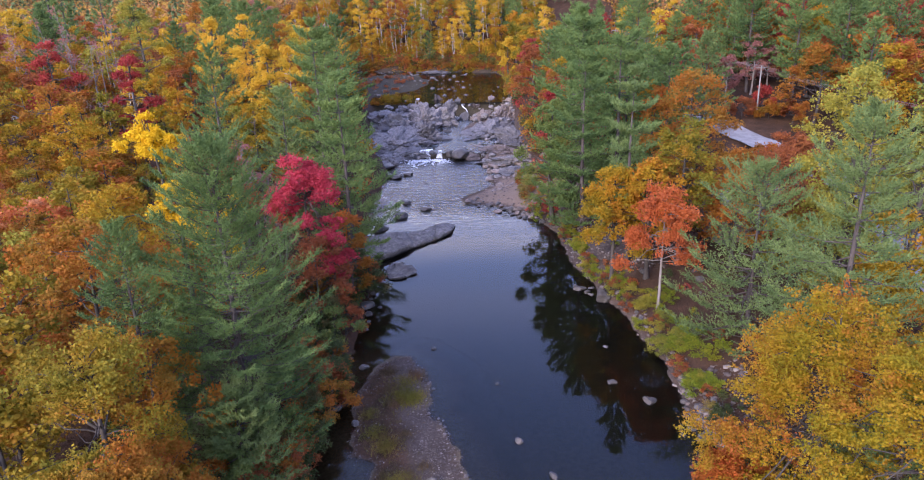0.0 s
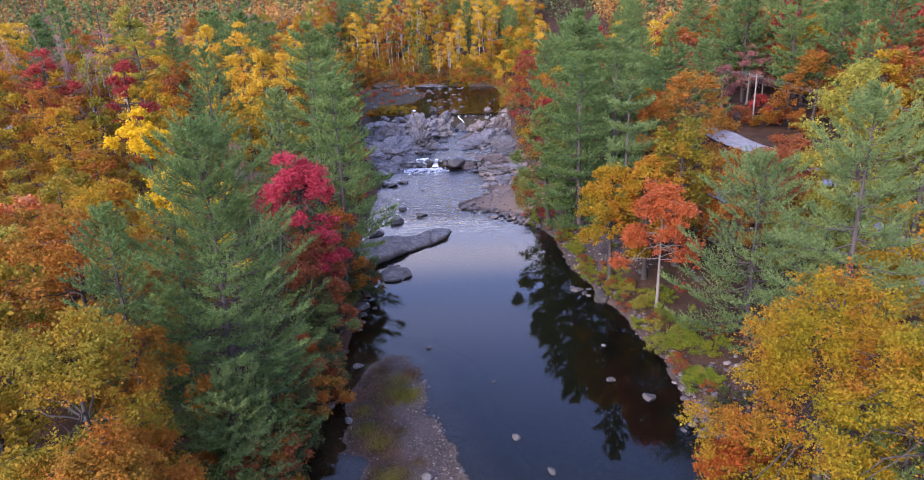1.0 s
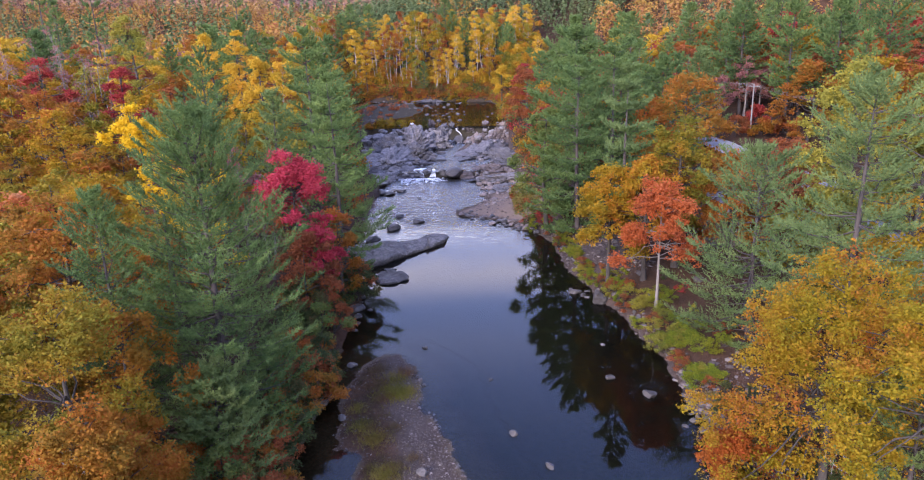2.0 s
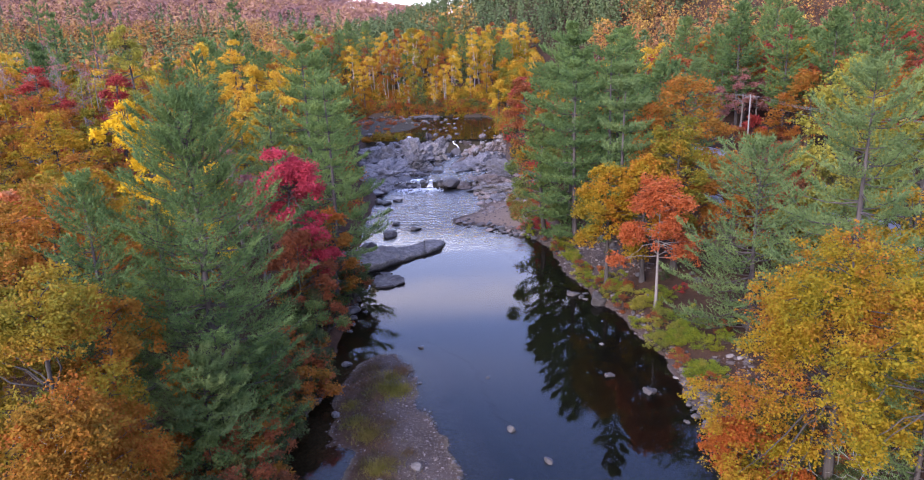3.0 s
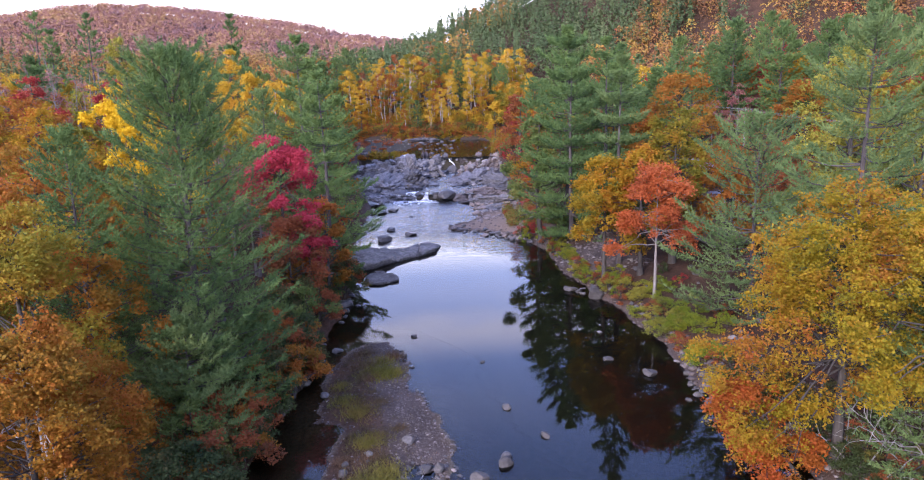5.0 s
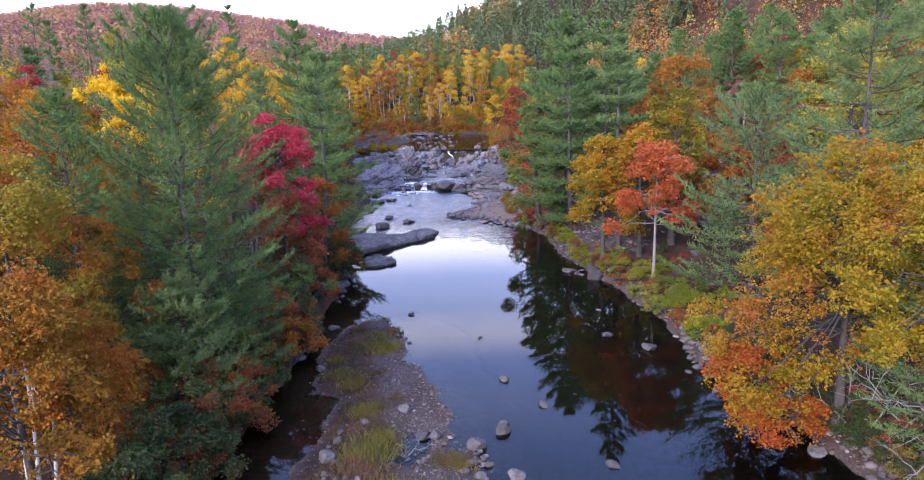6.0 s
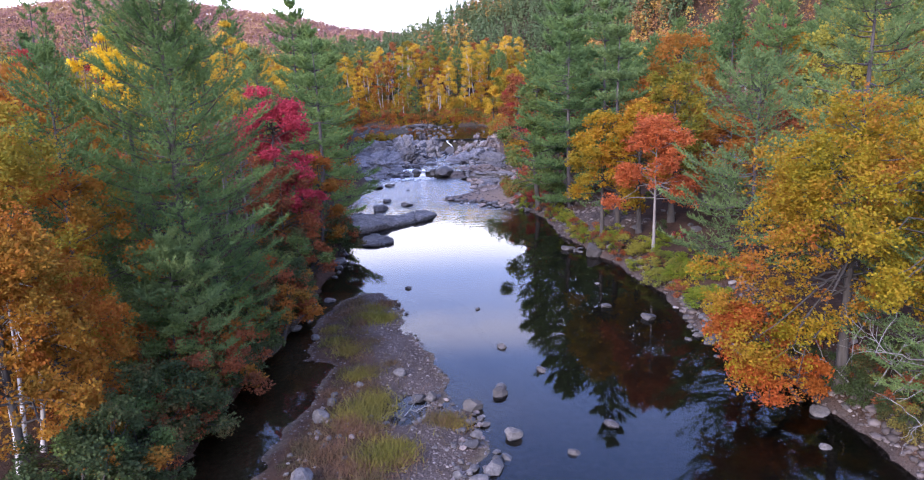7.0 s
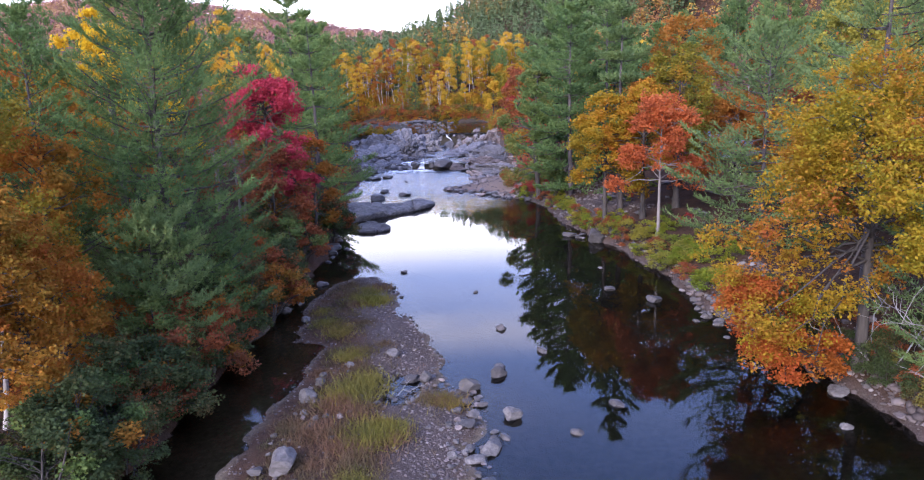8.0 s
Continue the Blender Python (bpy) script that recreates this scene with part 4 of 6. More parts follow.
for x0, x1, y0, y1, tries, gap, (s0, s1), pal in WOODS:
    for _ in range(tries):
        x, y = rng.uniform(x0, x1), rng.uniform(y0, y1)
        d = float(masks(np.array([x]), np.array([y]))[0][0])
        if d < 3.0 or abs(x - 2.5) > 0.72 * y + 8 or on_road(x, y) or not free(x, y, gap):
            continue
        leaf = pal[rng.integers(len(pal))]
        sc = rng.uniform(s0, s1)
        if 70 < y < 158 and 0.31 < (x - 2.2) / (y - 5.4) < 0.48:
            sc, leaf = 0.42, "amber" if "pine" in leaf else leaf  # low growth below the road
        turn = rng.uniform(0, 360)
        if leaf in ("pine", "pale_pine"):
            kind, name, bark, what = "pine", "pine_tree", "pine", "white pine in the woods"
        elif leaf in ("yellow", "birch") or (y > 262 and rng.uniform() < 0.5):
            kind, name, bark, what = "birch", "birch_tree", "birch", "birch with pale trunks in the woods"
            leaf = ["yellow", "gold", "amber"][rng.integers(3)] if leaf == "birch" else leaf
        else:
            kind, bark = "broad", "grey"
            name, what = (("maple_tree", "maple in the autumn woods"), ("oak_tree", "oak in the autumn woods"), ("beech_tree", "beech in the autumn woods"))[rng.integers(3)]
        placed.append((x, y, gap * 0.6))
        ms = LOD[kind][rng.integers(len(LOD[kind]))]
        plant_tree(name, ms, x, y, leaf, bark, NAMES[leaf] + " " + what, name.replace("_", " "), sc, turn, "trees of the woods", widen=rng.uniform(0.9, 1.15))


# ---------------- far wooded hills ----------------
def hill_crowns(seed, count, region, kind, rad, tall, cards, size):
    """Far trees as one mesh: each a loose crown of leaf sprays, tinted tree by tree."""
    r = np.random.default_rng(seed)
    x0, x1, y0, y1 = region
    pts = np.stack([r.uniform(x0, x1, count), r.uniform(y0, y1, count)], 1)
    pts = pts[(masks(pts[:, 0], pts[:, 1])[0] > 6) & (np.abs(pts[:, 0] - 2.5) < 0.72 * pts[:, 1] + 8)]
    if seed in (4, 5, 6, 7):
        stand = ripple2(pts[:, 0], pts[:, 1], 0.06, 0.6) + 0.5 * ripple2(pts[:, 0], pts[:, 1], 0.17, 1.9) + 0.15 * r.normal(size=len(pts)) - (0.1 if seed < 6 else -0.1)
        stand = stand + 0.75 * smooth(45, 115, pts[:, 0]) - 0.2 * smooth(60, 0, pts[:, 0])
        pts = pts[stand > (0.45 if seed == 5 else 0.12)] if kind == "broad" else pts[stand < (0.55 if seed == 4 else 0.2)]
    z = height(pts[:, 0], pts[:, 1])
    n = len(pts)
    s = r.uniform(0.65, 1.3, (n, 1))
    f = r.uniform(0, 1, (n, cards)) ** 0.8
    a = r.uniform(0, 6.28, (n, cards))
    env = np.sqrt(np.clip(np.sin(np.pi * (0.1 + 0.9 * f)), 0, 1)) if kind == "broad" else (1.05 - f) ** 0.85
    lump = 1 + 0.35 * np.sin(3 * a + 9 * f + r.uniform(0, 6.28, (n, 1)))
    rr_ = rad * s * env * lump * r.uniform(0.35, 1, (n, cards)) ** 0.6
    lo = 0.25 if kind == "broad" else 0.12
    c = np.stack([pts[:, :1] + rr_ * np.cos(a), pts[:, 1:] + rr_ * np.sin(a), z[:, None] + tall * s * (lo + (1 - lo) * f)], -1).reshape(-1, 3)
    k = len(c)
    nrm = unit(r.normal(size=(k, 3)) * 0.6 + [0, 0, 0.9])
    a_ = unit(np.cross(nrm, r.normal(size=(k, 3))))
    b_ = np.cross(nrm, a_)
    sz = size * r.uniform(0.6, 1.3, (k, 1))
    v = np.stack([c + a_ * sz * 0.62, c - a_ * sz * 0.4 + b_ * sz * 0.5, c - a_ * sz * 0.4 - b_ * sz * 0.5], 1).reshape(-1, 3)
    t = np.arange(len(v)).reshape(-1, 3)
    me = tri_mesh("far_woods", v, t)
    at = me.attributes.new("tint", "FLOAT", "POINT")
    at.data.foreach_set("value", np.repeat(r.uniform(0, 1, n), cards * 3).astype(np.float32))
    return me


def far_material(name, stops):
    m = Mat(name, rough=1.0, spec=0.0)
    f = m.math("ADD", m.math("MULTIPLY", m.attr("tint"), 0.42), m.math("MULTIPLY", m.noise(0.016, 3, 0.55), 1.1))
    f = m.math("ADD", f, m.math("MULTIPLY", m.geo.outputs["Random Per Island"], 0.12))
    m.color(m.ramp(m.math("SUBTRACT", f, 0.32), stops))
    return m.m


# autumn reds lifted paler and pinker here, painting distance haze into the colour
FAR_RED = far_material("far_autumn_woods", [(0.0, lin(0.09, 0.09, 0.09)), (0.2, lin(0.19, 0.12, 0.125)), (0.4, lin(0.26, 0.14, 0.125)), (0.6, lin(0.33, 0.18, 0.11)), (0.8, lin(0.38, 0.24, 0.1)), (1.0, lin(0.14, 0.15, 0.09))])
FAR_MIX = far_material("mixed_autumn_woods", [(0.0, lin(0.06, 0.085, 0.05)), (0.3, lin(0.22, 0.105, 0.055)), (0.5, lin(0.3, 0.155, 0.048)), (0.65, lin(0.35, 0.235, 0.048)), (0.8, lin(0.29, 0.085, 0.055)), (1.0, lin(0.23, 0.115, 0.105))])
FAR_PINE = far_material("far_pine_woods", [(0.0, lin(0.055, 0.08, 0.042)), (0.5, lin(0.085, 0.12, 0.054)), (0.93, lin(0.13, 0.15, 0.066)), (1.0, lin(0.22, 0.14, 0.06))])
for seed, count, region, kind, rad, tall, cards, size, mat, label in [
    (1, 11500, (-680, -40, 560, 900), "broad", 3.8, 10, 26, 1.25, FAR_RED, "distant hill of red and mauve autumn trees"),
    (2, 2600, (-420, -70, 285, 570), "broad", 4.2, 13, 80, 0.85, FAR_MIX, "mixed orange and yellow autumn woods"),
    (3, 420, (-420, -80, 210, 600), "pine", 3.2, 22, 90, 1.2, FAR_PINE, "scattered far pines above autumn woods"),
    (4, 4000, (-75, 260, 330, 530), "pine", 2.8, 16, 80, 0.85, FAR_PINE, "dark green pine woods on the hillside"),
    (5, 5200, (-60, 330, 330, 510), "broad", 3.8, 12, 80, 0.9, FAR_MIX, "autumn trees among hillside pines"),
    (6, 1500, (50, 300, 220, 370), "broad", 4.0, 15, 170, 0.68, FAR_MIX, "autumn trees on the near hillside"),
    (7, 900, (50, 300, 220, 370), "pine", 3.2, 21, 150, 0.85, FAR_PINE, "pines on the near hillside"),
]:
    tagged(mesh_part("far_woods", hill_crowns(seed, count, region, kind, rad, tall, cards, size), mat), label, "woods", kind="stuff")


# ---------------- rocks ----------------
def rock_mesh(seed, sub=3, rough=0.22, facet=0.5, cracks=0.0):
    """A boulder: a lump cut by random planes, its edges worn; large ones are cracked."""
    r = np.random.default_rng(seed)
    bm = bmesh.new()
    bmesh.ops.create_icosphere(bm, subdivisions=sub, radius=1.0)
    dirs = unit(r.normal(size=(12, 3)))
    cut = r.uniform(0.5, 0.85, 12)
    off = Vector(r.uniform(0, 50, 3))
    for v in bm.verts:
        p = np.array(v.co)
        for dv, c in zip(dirs, cut):
            over = p @ dv - c
            if over > 0:
                p = p - dv * over * (0.6 + facet * 0.4)
        q = Vector(p)
        k = 1 + rough * noise.fractal(q * 1.6 + off, 0.75, 2.1, 4)
        if cracks:
            dist = noise.voronoi(Vector((q.x * 2.2, q.y * 2.2, q.z * 3.5)) + off)[0]
            k -= cracks * max(0.0, 1 - (dist[1] - dist[0]) / 0.16)
            dist = noise.voronoi(Vector((q.x * 5.5, q.y * 4.5, q.z * 7.0)) + off)[0]
            k -= 0.45 * cracks * max(0.0, 1 - (dist[1] - dist[0]) / 0.2)
            cell = noise.voronoi(Vector((q.x * 2.2, q.y * 2.2, q.z * 3.5)) + off)[1][0]
            k += 0.06 * noise.noise(cell * 7.3) + 0.06 * noise.fractal(q * 7 + off, 0.7, 2.0, 3)
        v.co = q * k
    me = bpy.data.meshes.new("boulder")
    bm.to_mesh(me)
    bm.free()
    return me


ROCKS = [rock_mesh(500 + i, 3, 0.1, 1.0) for i in range(9)]
BIGROCKS = [rock_mesh(520 + i, 6, 0.3, 0.8, 0.13) for i in range(6)]


def boulder(i, x, y, sx, sy, sz, material, label, turn=0.0, sink=0.3, group="", big=False, z=None, name="boulder", tip=0.0):
    ms = BIGROCKS if big else ROCKS
    ob = mesh_part(name, ms[i % len(ms)], material)
    base = height1(x, y) if z is None else z
    ob.matrix_world = pose(x, y, base + sz * (1 - 2 * sink), tip, 0, turn) @ Matrix.Diagonal((sx, sy, sz, 1))
    return tagged(ob, label, "rock", group)


# singled-out boulders of the gravel bar and the pool: x, y, half sizes
for i, (x, y, sx, sy, sz) in enumerate([(1.9, 42.2, 0.64, 0.52, 0.46), (3.4, 44.0, 0.66, 0.5, 0.42), (3.55, 44.9, 0.4, 0.35, 0.3), (4.0, 39.0, 0.52, 0.5, 0.44), (2.55, 40.3, 0.36, 0.32, 0.26), (2.2, 39.0, 0.44, 0.34, 0.26), (1.95, 37.8, 0.6, 0.38, 0.24), (2.95, 35.9, 0.75, 0.55, 0.42), (3.6, 36.9, 0.4, 0.32, 0.24), (-6.2, 40.6, 0.55, 0.5, 0.44), (-6.1, 42.7, 0.34, 0.3, 0.24), (-6.1, 43.7, 0.25, 0.22, 0.16), (-5.6, 33.9, 0.9, 0.62, 0.62), (-6.8, 33.8, 0.4, 0.35, 0.24), (-2.5, 46.2, 0.5, 0.42, 0.28), (-1.2, 43.5, 0.55, 0.42, 0.36), (-0.45, 43.1, 0.36, 0.32, 0.44), (-0.95, 40.7, 0.36, 0.28, 0.16), (9.2, 40.1, 0.5, 0.42, 0.26), (6.8, 37.3, 0.42, 0.34, 0.22), (2.3, 35.0, 0.55, 0.36, 0.18), (2.0, 35.9, 0.34, 0.28, 0.18), (2.8, 33.4, 0.4, 0.3, 0.2), (1.3, 35.2, 0.3, 0.26, 0.16), (1.2, 41.0, 0.34, 0.24, 0.18), (1.7, 40.4, 0.42, 0.3, 0.22), (-1.9, 41.0, 0.3, 0.24, 0.16), (-2.3, 43.6, 0.28, 0.22, 0.18), (-4.8, 44.6, 0.3, 0.25, 0.18), (1.4, 39.4, 0.26, 0.22, 0.16), (3.1, 37.4, 0.24, 0.2, 0.14)]):
    boulder(i, x, y, sx, sy, sz, STONE, "pale grey rounded boulder on the gravel bar", turn=37 * i, sink=0.22, group="boulders of the gravel bar", z=max(height1(x, y), -0.15))
for i, (x, y, s) in enumerate([(12.4, 59.9, 0.45), (15.1, 57.0, 0.7), (3.9, 51.5, 0.42), (12.9, 66.5, 0.28), (2.2, 60.0, 0.25), (6.2, 47.4, 0.4), (-10.4, 63.0, 0.5), (-11.0, 58.0, 0.4), (-9.6, 54.0, 0.4), (-4.0, 66.5, 0.3), (20.4, 41.0, 0.62), (18.9, 37.4, 0.34), (-11.8, 41.0, 0.4)]):
    boulder(i + 3, x, y, s * 1.1, s * 0.85, s * 0.55, STONE, "flat pale stone just above the water", turn=61 * i, sink=0.3, group="stones in the pool", z=0.0)
boulder(2, -13.4, 40.2, 1.15, 0.75, 0.6, STONE, "grey slab boulder under the bank's shrubs", turn=20, z=0.0)
boulder(4, 14.2, 77.4, 1.15, 1.0, 1.1, STONE, "large pale grey boulder at the water's edge", turn=15, sink=0.25, z=0.0)
for i, (x, y, s) in enumerate([(12.0, 80.2, 0.9), (12.7, 79.3, 0.6), (11.6, 81.0, 0.5), (13.1, 78.6, 0.45), (13.4, 80.4, 0.5)]):
    boulder(i, x, y, s, s * 0.6, s * 0.3, STONE, "flat grey stone beside a large boulder", turn=47 * i, sink=0.25, z=0.05)
# washed stones along the waterline of the bar
r5 = np.random.default_rng(55)
ring = list(zip(BAR, BAR[1:] + BAR[:1]))[2:15]
for i in range(110):
    (ax, ay), (bx, by) = ring[r5.integers(len(ring))]
    u = r5.uniform()
    k = r5.uniform(0.06, 0.17)
    boulder(i, ax + (bx - ax) * u + r5.normal() * 0.25, ay + (by - ay) * u + r5.normal() * 0.25, k * 1.25, k, k * 0.6, (STONE, PINKLEDGE, DARKSTONE)[i % 3], "small washed stone at the waterline", turn=r5.uniform(0, 360), sink=0.25, group="stones of the gravel bar", name="stone", z=0.02)
# heap of stones on the east bank
rr = np.random.default_rng(9)
for i in range(150):
    u = rr.uniform()
    x, y = (1.7 + rr.normal() * 0.7, rr.uniform(33, 43)) if u < 0.5 else (-1.7 + rr.normal() * 1.2, 42 + rr.normal() * 1.8) if u < 0.75 else (-6.0 + rr.normal() * 0.9, rr.uniform(33, 45))
    k = rr.uniform(0.07, 0.2)
    boulder(i, x, y, k * 1.2, k, k * 0.65, STONE if i % 4 else PINKLEDGE, "fist to head sized stone on the gravel bar", turn=rr.uniform(0, 360), sink=0.25, group="stones of the gravel bar", name="stone", z=max(-0.05, height1(x, y)))
for i in range(26):
    x, y = 18.2 + rr.normal() * 0.55, 53.5 + rr.normal() * 2.4
    s = rr.uniform(0.15, 0.42)
    boulder(i, x, y, s, s * rr.uniform(0.7, 1), s * rr.uniform(0.45, 0.7), STONE, "rounded grey stone in a bank-side heap", turn=rr.uniform(0, 360), sink=0.2, group="stone heap", z=max(0.0, height1(x, y)) - 0.1)
for i in range(90):
    y = rr.uniform(30, 106)
    x = float(np.interp(y, RIGHT_Y, RIGHT_X)) + rr.normal() * 0.4 + 1.0
    s = rr.uniform(0.12, 0.34)
    boulder(i, x, y, s * 1.2, s, s * 0.55, STONE if rr.uniform() < 0.75 else PINKLEDGE, "grey stone along the river's edge", turn=rr.uniform(0, 360), sink=0.25, group="bank stones", z=max(-0.05, height1(x, y)))
for i in range(13):
    y = rr.uniform(36, 90)
    x = float(np.interp(y, LEFT_Y, LEFT_X)) - rr.normal() * 0.4 + 0.3
    s = rr.uniform(0.18, 0.5)
    boulder(i, x, y, s * 1.2, s, s * 0.5, DARKSTONE, "dark stone under the wooded bank", turn=rr.uniform(0, 360), sink=0.25, group="bank stones", z=max(-0.05, height1(x, y)))

# the long ledge that runs out into the pool
def ledge_slab(name, spine, widths, thick, seed, material, label):
    """A whaleback of bedrock: a worn rounded back, open joints, and a front face undercut by the water."""
    pts, n, m = [], 150, 64
    sp = np.array(spine, float)
    u = np.linspace(0, len(sp) - 1, n)
    cx, cy = np.interp(u, range(len(sp)), sp[:, 0]), np.interp(u, range(len(sp)), sp[:, 1])
    wd, th = np.interp(u, range(len(sp)), widths), np.interp(u, range(len(sp)), thick)
    dx, dy = np.gradient(cx), np.gradient(cy)
    ln = np.hypot(dx, dy)
    for i in range(n):
        for j in range(m):
            s = j / (m - 1) * 2 - 1
            face = max(0.0, (-0.8 - s) / 0.2)  # 0 on top, up to 1 down the front face
            k = max(s, -0.8) + 0.16 * face * face
            rag = 1 + 0.12 * noise.noise(Vector((u[i] * 2.6 + seed, 3.0 * np.sign(s), 0.4))) + 0.07 * noise.noise(Vector((u[i] * 9.0, seed + np.sign(s), 2.2)))
            x, y = cx[i] - dy[i] / ln[i] * k * wd[i] * rag, cy[i] + dx[i] / ln[i] * k * wd[i] * rag
            dome = 0.55 + 0.45 * math.cos(1.5 * (max(s, -0.8) - 0.3)) - 1.1 * max(0.0, s - 0.55) ** 1.5
            vd, vp = noise.voronoi(Vector((x * 0.26 + seed, y * 0.13, 0.3)))
            step = 0.28 * noise.noise(vp[0] * 5.1)
            joint = 0.3 * max(0.0, 1 - (vd[1] - vd[0]) / 0.06)
            grain = 0.14 * noise.fractal(Vector((x * 0.6 + seed, y * 0.6, 0)), 0.9, 2.0, 5) - 0.2 * max(0.0, 1 - abs(noise.noise(Vector((0.45 * x - 0.4 * y + seed, 0.1 * (x + y), 0.5)))) / 0.06)
            top = dome * th[i] + step - joint + grain
            pts.append((x, y, top * (1 - face) - 0.35 * face))
    idx = (np.arange(n - 1)[:, None] * m + np.arange(m - 1)[None]).ravel()
    t = np.concatenate([np.stack([idx, idx + m, idx + m + 1], 1), np.stack([idx, idx + m + 1, idx + 1], 1)])
    return tagged(mesh_part(name, tri_mesh(name, pts, t), material), label, "rock ledge")


ledge_slab("rock_ledge", [(-22.0, 89.5), (-18.0, 91.2), (-14.2, 93.4), (-10.6, 96.6), (-7.4, 98.8), (-5.4, 101.4), (-3.9, 103.8)], [3.8, 4.0, 4.2, 3.2, 2.0, 1.9, 0.5], [1.9, 1.8, 1.6, 1.4, 1.05, 1.3, 0.5], 3.1, SLAB, "long low grey bedrock ledge jutting into the pool")
ledge_slab("rock_ledge", [(-11.4, 86.6), (-10.2, 86.2), (-9.0, 86.8), (-8.4, 87.6)], [1.4, 2.9, 2.2, 0.7], [0.55, 0.75, 0.7, 0.45], 8.3, SLAB, "small grey bedrock slab beside the long ledge")
for i, (x, y, s) in enumerate([(-8.7, 112.3, 0.8), (-12.5, 108.8, 1.25), (-12.2, 116.0, 0.8), (-14.0, 134.2, 0.9), (-15.8, 132.0, 1.2), (-17.5, 133.0, 1.3), (-19.0, 140.0, 1.6), (-10.0, 128.0, 0.35), (-14.5, 103.0, 1.2), (-12.4, 92.5, 0.9), (-13.0, 80.5, 1.0), (-12.4, 76.5, 0.8)]):
    boulder(i, x, y, s * 1.3, s, s * 0.5, DARKSTONE, "dark wet boulder in the riffle", turn=53 * i, sink=0.3, z=0.0, group="riffle boulders")
for i in range(46):
    u = rr.uniform()
    x, y = -2.4 + 12.5 * u + rr.normal() * 0.7, 116.5 - 10.5 * u + rr.normal() * 1.2
    s = rr.uniform(0.25, 0.7)
    boulder(i, x, y, s * 1.2, s, s * 0.55, PINKLEDGE if rr.uniform() < 0.5 else DARKSTONE, "brown stone on the sandy spit", turn=rr.uniform(0, 360), sink=0.25, group="stones of the spit", z=max(-0.05, height1(x, y)))

# the cascade: great ledges on both sides of the fall
CASCADE = [
    (-18.5, 156, 6.8, 10.5, 4.0, 0), (-20.5, 170, 7.4, 9.0, 5.2, 1), (-14.5, 166, 5.0, 8.5, 4.6, 2), (-15.0, 178, 5.8, 8.0, 5.4, 3), (-10.5, 182, 4.2, 7.0, 4.0, 4), (-24.0, 184, 6.0, 9.0, 4.4, 5), (-17.0, 190, 6.5, 7.0, 4.6, 0), (-9.5, 192, 3.6, 5.0, 4.4, 1), (-14.5, 149.5, 4.4, 4.6, 1.5, 2), (-19.5, 146, 4.2, 4.0, 1.2, 3),
    (-23.5, 158, 5.0, 8.0, 3.0, 4), (-12.6, 158, 2.2, 5.0, 2.0, 5), (-26.5, 150, 4.2, 7.0, 2.2, 1),
]
CASCADE_E = [
    (2.5, 168, 5.5, 12.0, 3.2, 0), (5.5, 182, 5.0, 9.0, 4.3, 1), (-0.2, 184, 3.0, 6.5, 3.9, 2), (6.5, 160, 4.5, 9.0, 2.8, 3), (3.5, 150, 4.2, 7.0, 1.7, 4), (0.0, 152, 2.8, 5.0, 1.5, 5), (6.0, 143, 4.0, 7.0, 1.4, 0), (-2.6, 174, 2.0, 4.0, 2.0, 1), (2.0, 195, 4.5, 5.0, 4.8, 2), (6.4, 134, 3.2, 5.0, 1.0, 3), (-2.4, 146.5, 2.0, 1.9, 1.0, 4), (-2.0, 193.6, 2.5, 2.4, 5.0, 5), (-7.9, 193.8, 2.2, 2.4, 4.9, 0), (-12.5, 197.5, 3.4, 2.6, 4.9, 1), (6.5, 193.0, 3.5, 4.0, 4.6, 3),
]
for rows, mat, lab in ((CASCADE, LEDGE, "massive grey bedrock outcrop beside the cascade"), (CASCADE_E, PINKLEDGE, "broken pinkish grey bedrock beside the cascade")):
    for i, (x, y, sx, sy, sz, k) in enumerate(rows):
        boulder(k, x, y, sx, sy, sz, mat if i % 3 else LEDGE, lab, turn=23 * i - 30, big=True, z=0.0, sink=0.42, name="rock_outcrop", group="cascade ledges")
for i, (x, y, sx, sy, sz) in enumerate([(-10.2, 148.4, 1.1, 0.9, 0.8), (-6.9, 147.8, 1.1, 1.0, 0.8), (-4.4, 146.2, 2.2, 1.7, 1.25), (-8.4, 162.0, 3.6, 1.8, 0.9), (-8.6, 170.0, 1.6, 1.2, 1.0), (-4.5, 186.3, 1.9, 1.5, 1.7), (-6.6, 184.5, 1.4, 1.3, 1.2)]):
    boulder(i, x, y, sx, sy, sz, DARKSTONE, "dark wet rock in the fall", turn=31 * i, sink=0.3, z=0.5)
boulder(2, -18.0, 259.0, 6.0, 3.0, 0.7, LEDGE, "broad pale rock shelf in the upper pool", big=True, z=4.4, sink=0.3)


